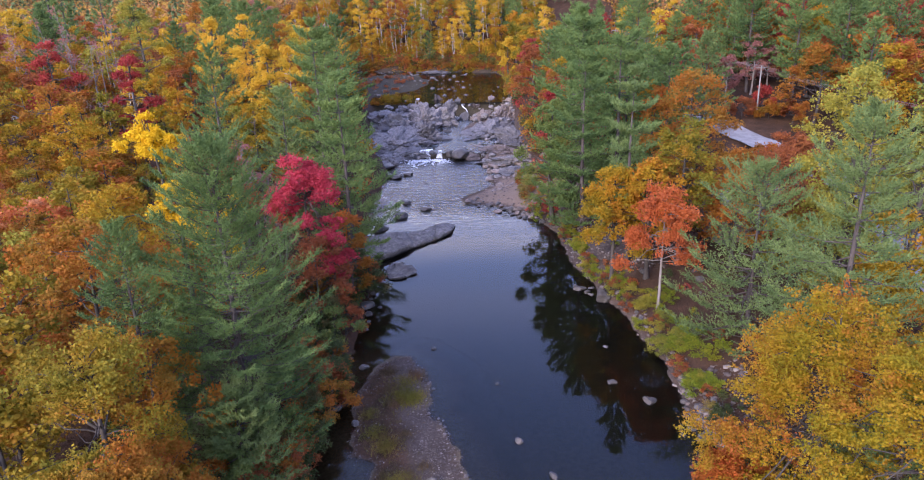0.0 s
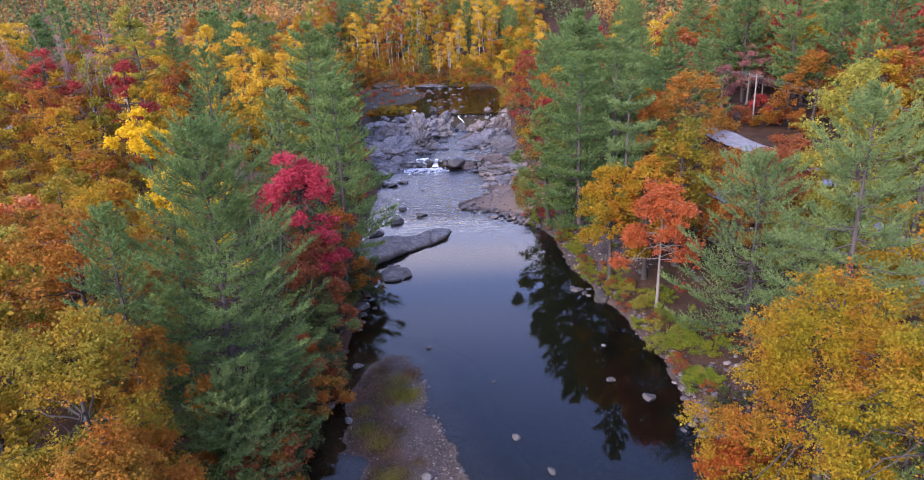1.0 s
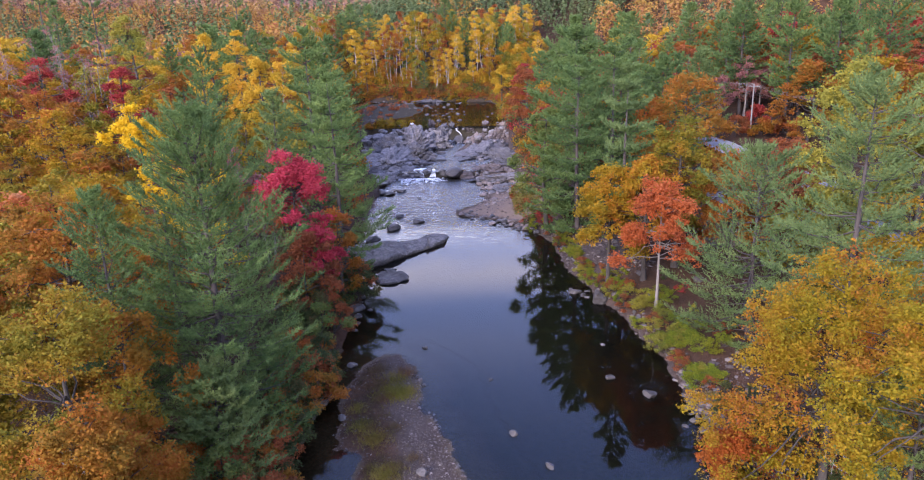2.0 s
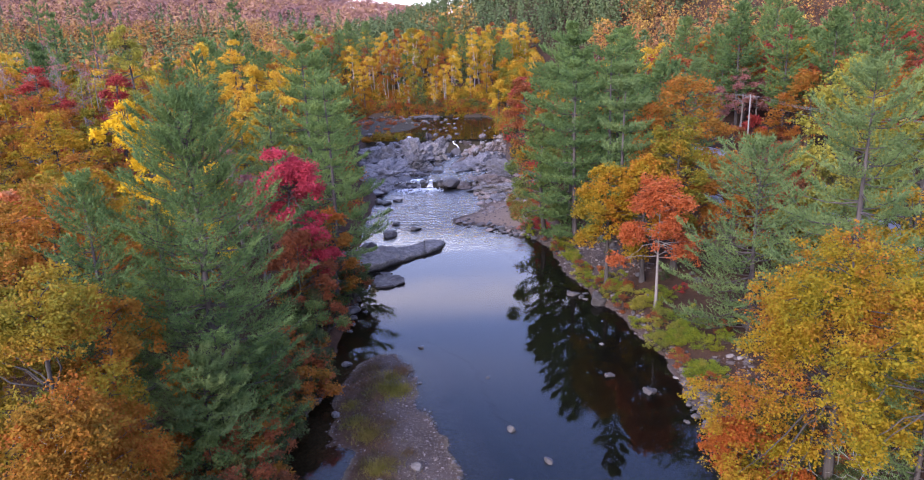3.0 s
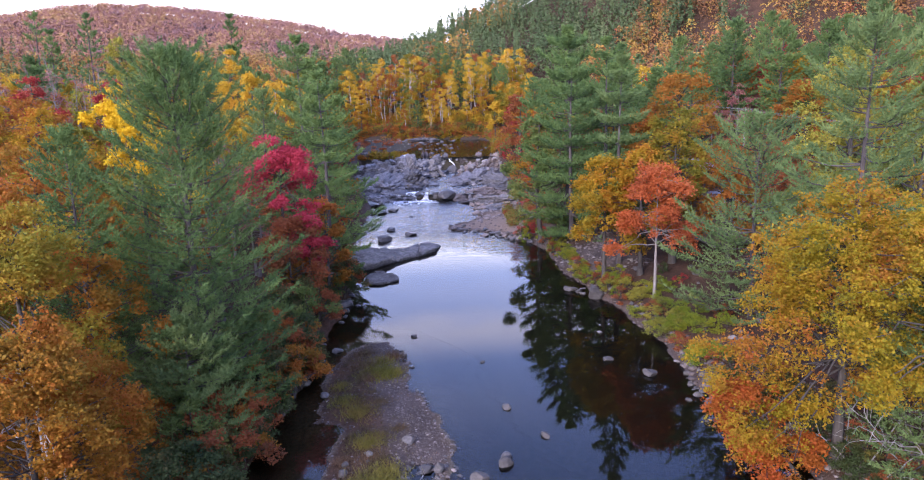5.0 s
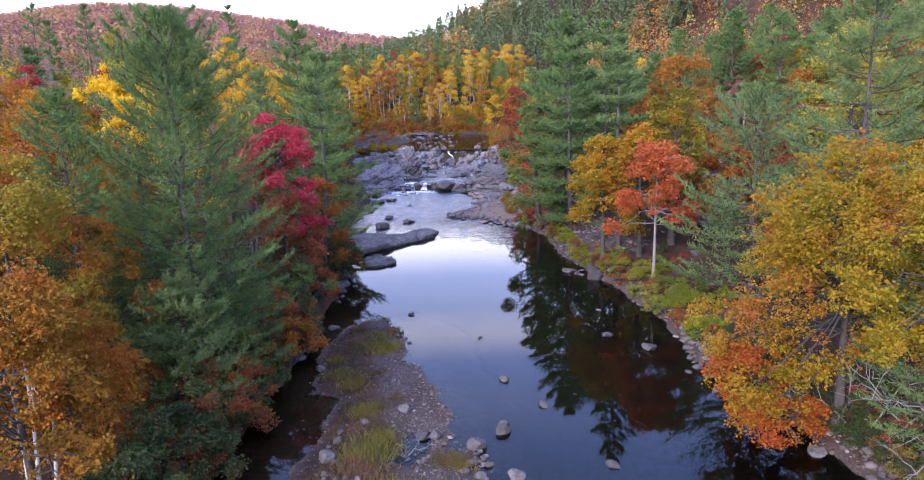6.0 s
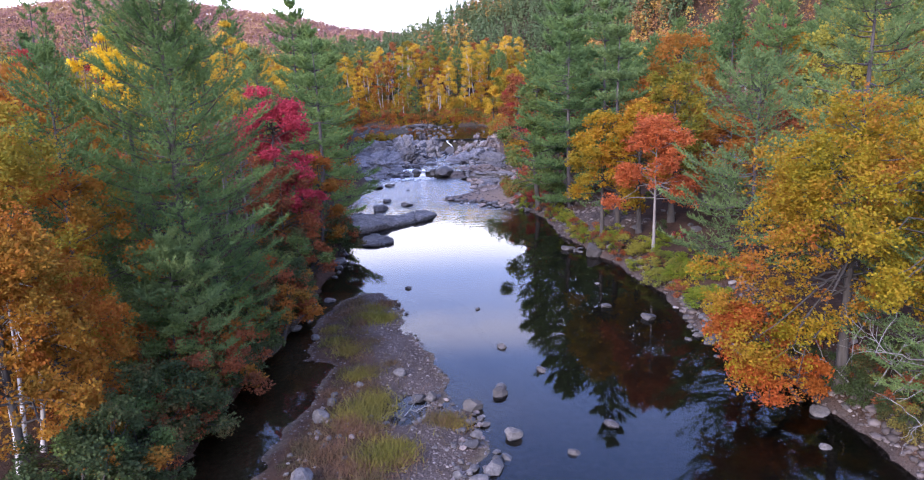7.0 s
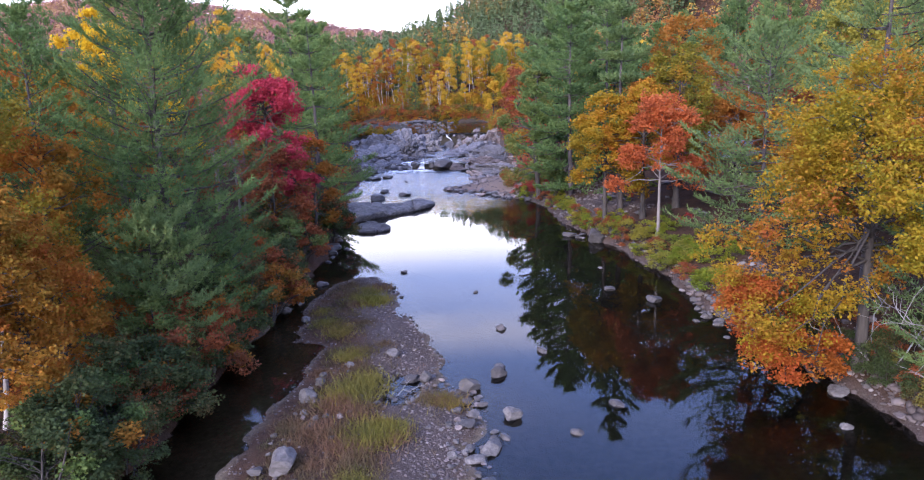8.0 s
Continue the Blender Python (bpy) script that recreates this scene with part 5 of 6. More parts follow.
# foam streaks spreading below the low drop
def foam_patch(seed, x, y, w, l, z, n):
    r = np.random.default_rng(seed)
    c = np.stack([x + r.normal(size=n) * w, y - np.abs(r.normal(size=n)) * l, np.full(n, z)], 1)
    a = np.stack([r.uniform(0.1, 0.5, n), r.normal(size=n) * 0.1, np.zeros(n)], 1)
    b = np.stack([r.normal(size=n) * 0.05, r.uniform(0.05, 0.16, n), np.zeros(n)], 1)
    up = np.array([0, 0, 0.03])
    v = np.stack([c - a, c - b, c + a, c + b, c + up], 1).reshape(-1, 3)
    k = np.arange(n)[:, None] * 5
    t = np.concatenate([k + [0, 1, 4], k + [1, 2, 4], k + [2, 3, 4], k + [3, 0, 4]])
    return tagged(mesh_part("foam", tri_mesh("foam", v, t), FOAM), "white foam flecks below the fall", "foam", kind="stuff")


foam_patch(1, -12.6, 146.6, 1.5, 2.2, 0.01, 260)
foam_patch(2, -9.0, 146.6, 1.2, 1.6, 0.01, 150)
foam_patch(3, -4.6, 189.5, 1.0, 2.5, 1.12, 70)


# white water of the drops: ribbons that follow the rock, thicker at the middle
def fall(name, spine, widths, seed, label):
    sp = np.array(spine, float)
    n, m = 28, 12
    u = np.linspace(0, len(sp) - 1, n)
    c = np.stack([np.interp(u, range(len(sp)), sp[:, k]) for k in range(3)], 1)
    w = np.interp(u, range(len(sp)), widths)
    d = np.gradient(c, axis=0)[:, :2]
    d /= np.linalg.norm(d, axis=1, keepdims=True) + 1e-9
    P = []
    for i in range(n):
        for j in range(m):
            k = j / (m - 1) * 2 - 1
            e = 1 + 0.35 * noise.noise(Vector((i * 0.4, seed + np.sign(k) * 3, 0.2)))
            lift = 0.13 * (1 - k * k) + 0.1 * noise.noise(Vector((j * 0.9, i * 0.16, seed)))
            P.append((c[i, 0] - d[i, 1] * k * w[i] * e, c[i, 1] + d[i, 0] * k * w[i] * e, c[i, 2] + lift))
    idx = (np.arange(n - 1)[:, None] * m + np.arange(m - 1)[None]).ravel()
    t = np.concatenate([np.stack([idx, idx + m, idx + m + 1], 1), np.stack([idx, idx + m + 1, idx + 1], 1)])
    return tagged(mesh_part(name, tri_mesh(name, P, t), FOAM, smooth=True), label, "waterfall", kind="structure")


fall("water_fall_1", [(-10.6, 150.4, 1.2), (-12.4, 149.6, 1.15), (-13.4, 148.2, 0.5), (-13.9, 147.0, 0.02)], [0.5, 0.8, 0.9, 1.2], 1.0, "white water sliding over a low ledge")
fall("water_fall_2", [(-11.0, 149.4, 1.15), (-11.3, 148.3, 0.8), (-11.6, 147.2, 0.0)], [0.5, 0.5, 0.8], 2.0, "white water between dark rocks")
fall("water_fall_3", [(-8.8, 149.4, 1.15), (-8.9, 148.2, 0.7), (-9.0, 147.0, 0.0)], [0.35, 0.45, 0.7], 3.0, "narrow white slot between dark rocks")
fall("water_fall_4", [(-5.7, 190.8, 4.0), (-5.5, 190.0, 3.5), (-4.6, 189.4, 3.0), (-4.2, 189.0, 2.3)], [0.1, 0.13, 0.12, 0.16], 4.0, "thin white strand falling between ledges")
fall("water_fall_5", [(-4.3, 189.0, 2.3), (-5.2, 188.2, 1.8), (-6.2, 187.2, 1.15)], [0.2, 0.3, 0.55], 5.0, "white water fanning out below a narrow fall")
fall("water_fall_6", [(-18.2, 199.6, 4.5), (-18.4, 198.2, 4.0), (-18.2, 197.0, 3.4)], [0.5, 0.5, 0.6], 6.0, "small white spill at the lip")


# ---------------- cobbles, shrubs, grass ----------------
def scatter_stones(seed, pts, lo, hi, name, material, label, sub=1, zs=None, power=3):
    """Countless small stones as one mesh."""
    r = np.random.default_rng(seed)
    bm = bmesh.new()
    bmesh.ops.create_icosphere(bm, subdivisions=sub, radius=1.0)
    bv = np.array([v.co for v in bm.verts])
    bf = np.array([[v.index for v in f.verts] for f in bm.faces])
    bm.free()
    n = len(pts)
    s = (lo + (hi - lo) * r.uniform(0, 1, (n, 1, 1)) ** power) * r.uniform(0.6, 1.25, (n, 1, 3)) * [1, 1, 0.6]
    jit = bv[None] * r.uniform(0.75, 1.2, (n, len(bv), 1)) * s
    a = r.uniform(0, 6.28, n)
    ca, sa = np.cos(a)[:, None], np.sin(a)[:, None]
    V = np.stack([jit[..., 0] * ca - jit[..., 1] * sa, jit[..., 0] * sa + jit[..., 1] * ca, jit[..., 2]], -1)
    z = height(pts[:, 0], pts[:, 1]) if zs is None else zs
    V += np.stack([pts[:, 0], pts[:, 1], z], 1)[:, None]
    F = (np.arange(n)[:, None, None] * len(bv) + bf[None]).reshape(-1, 3)
    return tagged(mesh_part(name, tri_mesh(name, V.reshape(-1, 3), F), material), label, "stones", kind="stuff")


cm = Mat("cobble_stone", rough=0.85, spec=0.25)
cm.color(cm.mix(cm.math("MULTIPLY", cm.noise(14, 3), 0.5), cm.ramp(cm.geo.outputs["Random Per Island"], [(0.0, lin(0.035, 0.027, 0.025)), (0.5, lin(0.08, 0.062, 0.057)), (0.9, lin(0.135, 0.11, 0.102)), (1.0, lin(0.23, 0.205, 0.19))]), lin(0.12, 0.1, 0.09)))
COBBLE = cm.m
q = np.stack([rr.uniform(-10.5, 4.5, 40000), rr.uniform(28, 66, 40000)], 1)
bd = poly_dist(q[:, 0], q[:, 1], BAR)
dens = np.where(bd > -0.8, np.exp(-np.abs(q[:, 0] - np.interp(q[:, 1], [28, 36, 44, 50, 56, 64], [0.5, 0.3, -1.6, -3, -4.6, -6])) / 1.3) + 0.04 + 0.3 * np.exp(-(bd / 0.45) ** 2), 0)
q = q[rr.uniform(size=len(q)) < dens][:13000]
scatter_stones(4, q, 0.025, 0.11, "cobbles", COBBLE, "loose river cobbles on the gravel bar")
q = np.stack([rr.uniform(8, 30, 9000), rr.uniform(30, 112, 9000)], 1)
md = masks(q[:, 0], q[:, 1])[0]
tal = (q[:, 1] > 80) & (q[:, 1] < 106) & (md < 8) & (md > -0.3)
q = q[((md > -0.25) & (md < 1.5)) | tal][:3000]
scatter_stones(5, q, 0.06, 0.32, "cobbles", COBBLE, "grey stones strewn along the east bank")
y = rr.uniform(28, 60, 1700)
q = np.stack([np.interp(y, RIGHT_Y, RIGHT_X) + 0.25 + rr.uniform(0, 1, 1700) ** 1.6 * 5, y], 1)
scatter_stones(15, q, 0.05, 0.36, "cobbles", COBBLE, "tumbled grey stones below the oaks")
q = np.stack([rr.uniform(-4, 14, 2500), rr.uniform(99, 136, 2500)], 1)
q = q[poly_dist(q[:, 0], q[:, 1], BEACH) > -0.6][:650]
scatter_stones(6, q, 0.06, 0.3, "cobbles", COBBLE, "small stones on the sandy spit")

q = np.stack([rr.uniform(0.5, 12, 120), rr.uniform(121, 150, 120)], 1)
q = q[(masks(q[:, 0], q[:, 1])[0] < 4)]
scatter_stones(13, q, 0.25, 1.0, "shore_blocks", PINKLEDGE, "broken pinkish blocks below the cascade", sub=2, zs=np.maximum(0.1, height(q[:, 0], q[:, 1])), power=2)
q = np.stack([rr.uniform(-27, 9.5, 330), rr.uniform(128, 200, 330)], 1)
q = q[~((q[:, 0] > -11.5) & (q[:, 0] < -2.5) & (q[:, 1] < 190)) & ~((q[:, 1] < 142) & (q[:, 0] < 2))]
qz = 0.4 + 3.4 * smooth(138, 190, q[:, 1]) * np.where((q[:, 0] < -8) | (q[:, 1] > 160), 1.0, 0.7) - np.where(q[:, 1] < 142, 0.3, 0)
scatter_stones(7, q, 0.25, 1.1, "ledge_blocks", LEDGE, "broken blocks of grey ledge rock", sub=2, zs=qz, power=2)
q = np.stack([rr.uniform(-46, 8, 120), rr.uniform(196, 270, 120)], 1)
q = q[masks(q[:, 0], q[:, 1])[0] < 0.5]
q = np.concatenate([q, np.stack([rr.uniform(-50, -6, 210), rr.uniform(198, 272, 210)], 1)])
q = q[masks(q[:, 0], q[:, 1])[0] < 0.8]
scatter_stones(8, q, 0.15, 0.75, "pool_stones", STONE, "low stones in the upper pool", sub=2, zs=np.maximum(4.35, height(q[:, 0], q[:, 1])), power=2)
SHRUBS = [broadleaf(700 + i, 2.2, 1.35, base=0.06, clumps=24, per=64, leaf_size=0.115, trunk=0.05, stems=2, sides=4, limbs=12) for i in range(5)]
TALLSHRUBS = [broadleaf(720 + i, 4.2, 2.0, base=0.06, clumps=48, per=76, leaf_size=0.13, trunk=0.07, stems=2, sides=4, limbs=12) for i in range(4)]


def shrub(i, x, y, leaf, label, scale, tall=False, widen=1.0, group=""):
    ms = (TALLSHRUBS if tall else SHRUBS)
    return plant_tree("shrub", ms[i % len(ms)], x, y, leaf, "grey", label, "shrub", scale, 67 * i % 360, group, widen=widen, sink=0.15)


# dark undergrowth along the west bank
for i in range(74):
    y = rr.uniform(30, 92)
    x = float(np.interp(y, LEFT_Y, LEFT_X)) - 0.6 - abs(rr.normal()) * 2.2
    leaf = ["scrub", "scrub", "scrub", "rust", "scrub", "green", "amber"][rr.integers(7)]
    shrub(i, x, y, leaf, {"scrub": "dark green scrub", "rust": "rust red scrub", "green": "green alder", "amber": "orange leaved alder"}[leaf] + " over the river bank", rr.uniform(0.6, 1.1), tall=True, group="west bank scrub")
for i in range(44):
    y = rr.uniform(30, 62)
    x = float(np.interp(y, LEFT_Y, LEFT_X)) - 0.1 - rr.uniform(0, 1.6)
    shrub(i, x, y, ["scrub", "scrub", "scrub", "amber", "rust", "green"][rr.integers(6)], "dark scrub hanging over the side channel", rr.uniform(0.6, 0.95), tall=True, group="west bank scrub", widen=1.15)
shrub(1, -14.6, 38.2, "yellow", "small bright yellow shrub in dark scrub", 0.8, group="west bank scrub")
# fern and brush along the east bank
for i in range(66):
    y = rr.uniform(56, 104)
    x = float(np.interp(y, RIGHT_Y, RIGHT_X)) + 0.5 + abs(rr.normal()) * 1.0
    shrub(i, x, y, ["fern", "fern", "fern", "lime", "rust"][rr.integers(5)], "low yellow green fern and brush on the bank", rr.uniform(0.35, 0.7), widen=1.25, group="east bank brush")
for i in range(34):
    x, y = 16.6 + rr.uniform(0, 4.6), rr.uniform(57, 74)
    if masks(np.array([x]), np.array([y]))[0][0] > 0.4:
        shrub(i, x, y, ["fern", "lime", "fern"][rr.integers(3)], "bright yellow green fern patch on the bank", rr.uniform(0.4, 0.62), widen=1.7, group="east bank brush")
for i in range(20):
    x, y = 9.5 + rr.normal() * 1.4, 110 + rr.normal() * 4.5
    if masks(np.array([x]), np.array([y]))[0][0] > -2.5:
        shrub(i, x, y, ["fern", "green", "red", "scrub"][rr.integers(4)], "low green and red brush by the spit", rr.uniform(0.5, 0.95), group="east bank brush")
for i in range(40):
    x, y = rr.uniform(17.5, 27), rr.uniform(58, 98)
    if masks(np.array([x]), np.array([y]))[0][0] > 2.2:
        if i % 2:
            s = rr.uniform(0.2, 0.6)
            boulder(i, x, y, s * 1.2, s, s * 0.7, STONE, "mossy grey stone on the wooded bank", turn=rr.uniform(0, 360), sink=0.3, group="bank stones")
        else:
            shrub(i, x, y, ["scrub", "rust", "fern", "red"][rr.integers(4)], "sparse low undergrowth on the wooded bank", rr.uniform(0.3, 0.6), group="east bank brush")
for i in range(96):
    y = rr.uniform(30, 54)
    x = float(np.interp(y, RIGHT_Y, RIGHT_X)) + 0.7 + abs(rr.normal()) * 2.2
    shrub(i, x, y, ["sedge", "scrub", "scrub", "scrub", "rust"][rr.integers(5)], "mixed brush among the bank stones", rr.uniform(0.4, 0.75), group="east bank brush")


def brush(seed, pts, leaf, label, tall=3.0, wide=1.6, cards=130, size=0.34):
    """Countless bank-side bushes far up the river, as one mesh of leaves."""
    r = np.random.default_rng(seed)
    z = height(pts[:, 0], pts[:, 1])
    s = r.uniform(0.6, 1.3, (len(pts), 1))
    o = unit(r.normal(size=(len(pts), cards, 3))) * r.uniform(0, 1, (len(pts), cards, 1)) ** 0.45
    c = np.stack([pts[:, :1] + o[..., 0] * wide * s, pts[:, 1:] + o[..., 1] * wide * s, z[:, None] + (0.45 + 0.5 * o[..., 2]) * tall * s], -1).reshape(-1, 3)
    return tagged(mesh_part("brush", tri_mesh("brush", *leaves(r, c, size)), LEAF[leaf]), label, "brush", kind="stuff")


for k, leaf in enumerate(("scrub", "green", "amber", "gold", "rust", "red")):
    y = rr.uniform(88, 250, 14)
    west = np.stack([np.interp(y, LEFT_Y, LEFT_X) - 1.0 - np.abs(rr.normal(size=14)) * 2.5, y], 1)
    y = rr.uniform(125, 262, 14)
    east = np.stack([np.interp(y, RIGHT_Y, RIGHT_X) + 0.8 + np.abs(rr.normal(size=14)) * 2.0, y], 1)
    x = rr.uniform(-62, 6, 60)
    north = np.stack([x, np.interp(x, [-62, 4], [276, 258]) + rr.uniform(-1, 7, 60)], 1)
    q = np.concatenate([west, east, north])
    q = q[masks(q[:, 0], q[:, 1])[0] > 0.3]
    brush(40 + k, q, leaf, {"scrub": "dark green", "green": "green", "amber": "orange", "gold": "golden", "rust": "russet", "red": "red"}[leaf] + " bushes lining the upper river")
q = np.stack([-35 + rr.normal(size=46) * 7, 230 + rr.normal(size=46) * 12], 1)
brush(51, q, "rust", "low russet bushes on the stony shoal", tall=1.3, wide=1.2, cards=70, size=0.3)
q = np.stack([rr.uniform(-66, 4, 130), rr.uniform(-1, 4, 130)], 1)
q[:, 1] += np.interp(q[:, 0], [-66, 4], [278, 259])
scatter_stones(12, q, 0.2, 0.9, "shore_stones", PINKLEDGE, "stones along the far shore of the upper pool", sub=2, power=2)
for k, (leaf, what) in enumerate((("rust", "russet"), ("amber", "orange"), ("scrub", "dark green"))):
    x = rr.uniform(-66, 9, 130)
    q = np.stack([x, np.interp(x, [-60, 4], [275.5, 257]) + rr.uniform(0, 10, 130)], 1)
    brush(60 + k, q, leaf, what + " low bushes along the far shore", tall=2.0, wide=1.6, cards=90, size=0.36)
q = np.stack([rr.uniform(6.5, 12.5, 40), rr.uniform(112, 132, 40)], 1)
brush(66, q[:28], "sedge", "dull green brush at the back of the spit", tall=1.5, wide=1.0, cards=220, size=0.2)
brush(67, q[28:], "rust", "russet brush at the back of the spit", tall=1.4, wide=0.9, cards=200, size=0.2)
for k, (leaf, what) in enumerate((("yellow", "yellow"), ("gold", "golden"), ("amber", "orange"), ("olive", "olive gold"))):
    x = rr.uniform(-66, 10, 46)
    q = np.stack([x, np.interp(x, [-60, 4], [277, 260]) + rr.uniform(2, 14, 46)], 1)
    brush(80 + k, q, leaf, what + " saplings behind the far shore", tall=6.0, wide=2.0, cards=200, size=0.4)
for k, (leaf, what) in enumerate((("rust", "russet"), ("scrub", "dark green"), ("copper", "copper brown"), ("olive", "olive"))):
    x = rr.uniform(-66, 6, 80)
    q = np.stack([x, np.interp(x, [-60, 4], [275, 256]) + rr.uniform(-0.8, 1.6, 80)], 1)
    brush(90 + k, q, leaf, what + " bushes on the steep far bank", tall=1.7, wide=1.3, cards=100, size=0.32)
for k, (leaf, what) in enumerate((("rust", "russet"), ("amber", "orange"), ("olive", "olive gold"))):
    y = rr.uniform(197, 260, 44)
    q = np.stack([np.interp(y, RIGHT_Y, RIGHT_X) + rr.uniform(-0.2, 5, 44), y], 1)
    brush(110 + k, q, leaf, what + " bushes on the east shore of the upper pool", tall=2.4, wide=1.5, cards=130, size=0.32)
# bushes on the sill left of the cascade
q = np.stack([-24 + rr.normal(size=16) * 3.5, 200 + rr.normal(size=16) * 4], 1)
brush(50, q, "olive", "olive gold bushes on the rock sill", tall=1.8, wide=1.2)

def grass_tuft(seed, n, rad, h):
    r = np.random.default_rng(seed)
    b = np.stack([r.normal(size=n) * rad, r.normal(size=n) * rad, np.full(n, -0.03)], 1)
    d = unit(np.stack([r.normal(size=n) * 0.45, r.normal(size=n) * 0.45, np.ones(n)], 1))
    ln = h * r.uniform(0.5, 1.2, (n, 1))
    side = unit(np.cross(d, r.normal(size=(n, 3)))) * 0.013
    V = np.stack([b - side, b + side, b + d * ln], 1).reshape(-1, 3)
    return tri_mesh("grass_tuft", V, np.arange(3 * n).reshape(-1, 3))


GRASS = [grass_tuft(800 + i, 520, 0.36, 0.5) for i in range(5)]
CLUMPS = [(-5.7, 57.0, 2.0, "reed"), (-5.2, 57.6, 1.6, "sedge"), (-6.4, 57.6, 1.5, "sedge"), (-4.9, 46.2, 1.6, "sedge"), (-4.5, 46.8, 1.2, "grass"), (-3.8, 41.4, 2.0, "sedge"), (-4.1, 40.6, 1.9, "sedge"), (-3.5, 42.3, 1.7, "sedge"), (-1.9, 36.3, 1.7, "reed"), (-2.4, 36.0, 1.6, "sedge"), (-1.5, 36.0, 1.3, "grass"), (-4.4, 39.7, 1.6, "grass"), (0.1, 40.4, 1.6, "grass"), (0.5, 40.2, 1.4, "sedge"), (-7.6, 52.2, 1.5, "sedge"), (-6.5, 50.4, 1.5, "sedge"), (-4.3, 36.8, 1.6, "grass"), (-2.8, 34.4, 1.7, "grass"), (-6.3, 59.8, 1.8, "sedge"), (-7.4, 58.6, 1.5, "grass"), (-5.4, 61.2, 1.4, "grass"), (-7.8, 61.8, 1.5, "grass"), (-6.8, 56.5, 1.3, "grass"), (-5.5, 57.5, 1.2, "sedge"), (-8.4, 55.0, 1.2, "sedge"), (-6.2, 50.6, 1.3, "sedge"), (-5.2, 52.0, 1.0, "grass"), (-5.0, 46.0, 1.2, "sedge"), (-4.4, 42.2, 1.5, "grass"), (-4.0, 40.8, 1.6, "sedge"), (-4.8, 39.4, 1.4, "grass"), (-5.3, 41.5, 1.2, "grass"), (-3.4, 38.8, 1.2, "grass"), (-2.5, 37.2, 1.7, "sedge"), (-1.7, 37.0, 1.4, "sedge"), (-3.4, 35.6, 1.4, "grass"), (0.6, 40.4, 1.3, "grass"), (1.1, 40.0, 1.1, "sedge"), (-5.4, 36.8, 1.4, "grass"), (-6.3, 38.2, 1.2, "grass"), (-4.8, 34.0, 1.3, "grass"), (-2.6, 33.0, 1.3, "sedge"), (-6.2, 47.2, 1.0, "grass"), (-4.2, 44.0, 1.1, "grass"), (-6.4, 44.2, 1.0, "grass"), (-3.4, 48.0, 0.9, "grass")]
for leaf, what in (("grass", "reddish brown"), ("sedge", "dull olive"), ("reed", "yellow green")):
    pieces = []
    for i, (x, y, s, kind) in enumerate(CLUMPS):
        if kind == leaf:
            g = GRASS[i % 5]
            v = np.empty(len(g.vertices) * 3, np.float32)
            g.vertices.foreach_get("co", v)
            v = v.reshape(-1, 3) * [s * (-1) ** i, s, 0.58 * s] + [x, y, height1(x, y)]
            pieces.append((v, np.arange(len(v)).reshape(-1, 3)))
    tagged(mesh_part("grass_clumps", tri_mesh("grass_clumps", *join(pieces)), LEAF[leaf]), "clumps of " + what + " grass on the gravel bar", "grass", kind="stuff")
q = np.stack([rr.uniform(-10, 3.5, 9000), rr.uniform(28, 65, 9000)], 1)
q = q[poly_dist(q[:, 0], q[:, 1], BAR) > 0.7]
q = q[rr.uniform(size=len(q)) < np.where(np.abs(q[:, 0] - np.interp(q[:, 1], [28, 36, 44, 50, 56, 64], [0.5, 0.3, -1.6, -3, -4.6, -6])) > 1.7, 0.8, 0.1)][:2600]
gz = height(q[:, 0], q[:, 1])
r8 = np.random.default_rng(8)
b = np.repeat(np.stack([q[:, 0], q[:, 1], gz], 1), 7, 0) + r8.normal(size=(7 * len(q), 3)) * [0.12, 0.12, 0.0]
dd = unit(np.stack([r8.normal(size=len(b)) * 0.6, r8.normal(size=len(b)) * 0.6, np.ones(len(b))], 1))
sd = unit(np.cross(dd, r8.normal(size=(len(b), 3)))) * 0.02
tagged(mesh_part("thin_grass", tri_mesh("thin_grass", np.stack([b - sd, b + sd, b + dd * 0.17 * r8.uniform(0.5, 1.3, (len(b), 1))], 1).reshape(-1, 3), np.arange(3 * len(b)).reshape(-1, 3)), LEAF["grass"]), "thin dry grass over the gravel bar", "grass", kind="stuff")


# ---------------- road, pole, wires, dead wood ----------------
ROAD = [(46, 60), (50, 90), (53, 112), (51.6, 126), (48.2, 142), (44, 160), (38, 185), (30, 230)]
ry = np.linspace(60, 230, 60)
rxm = np.interp(ry, [p[1] for p in ROAD], [p[0] for p in ROAD])
for _ in range(6):
    rxm[1:-1] = (rxm[:-2] + rxm[1:-1] * 2 + rxm[2:]) / 4
rv, off = [], np.linspace(-3.1, 3.1, 5)
for x, y in zip(rxm, ry):
    zc = max(height1(x + o, y) for o in off) + 0.12
    rv += [(x + o, y, zc - 0.004 * o * o) for o in off]
idx = (np.arange(59)[:, None] * 5 + np.arange(4)[None]).ravel()
road = mesh_part("road", tri_mesh("road", rv, np.concatenate([np.stack([idx, idx + 1, idx + 6], 1), np.stack([idx, idx + 6, idx + 5], 1)])), ASPHALT)
tagged(road, "worn pale grey asphalt country road through the woods", "road", kind="structure")


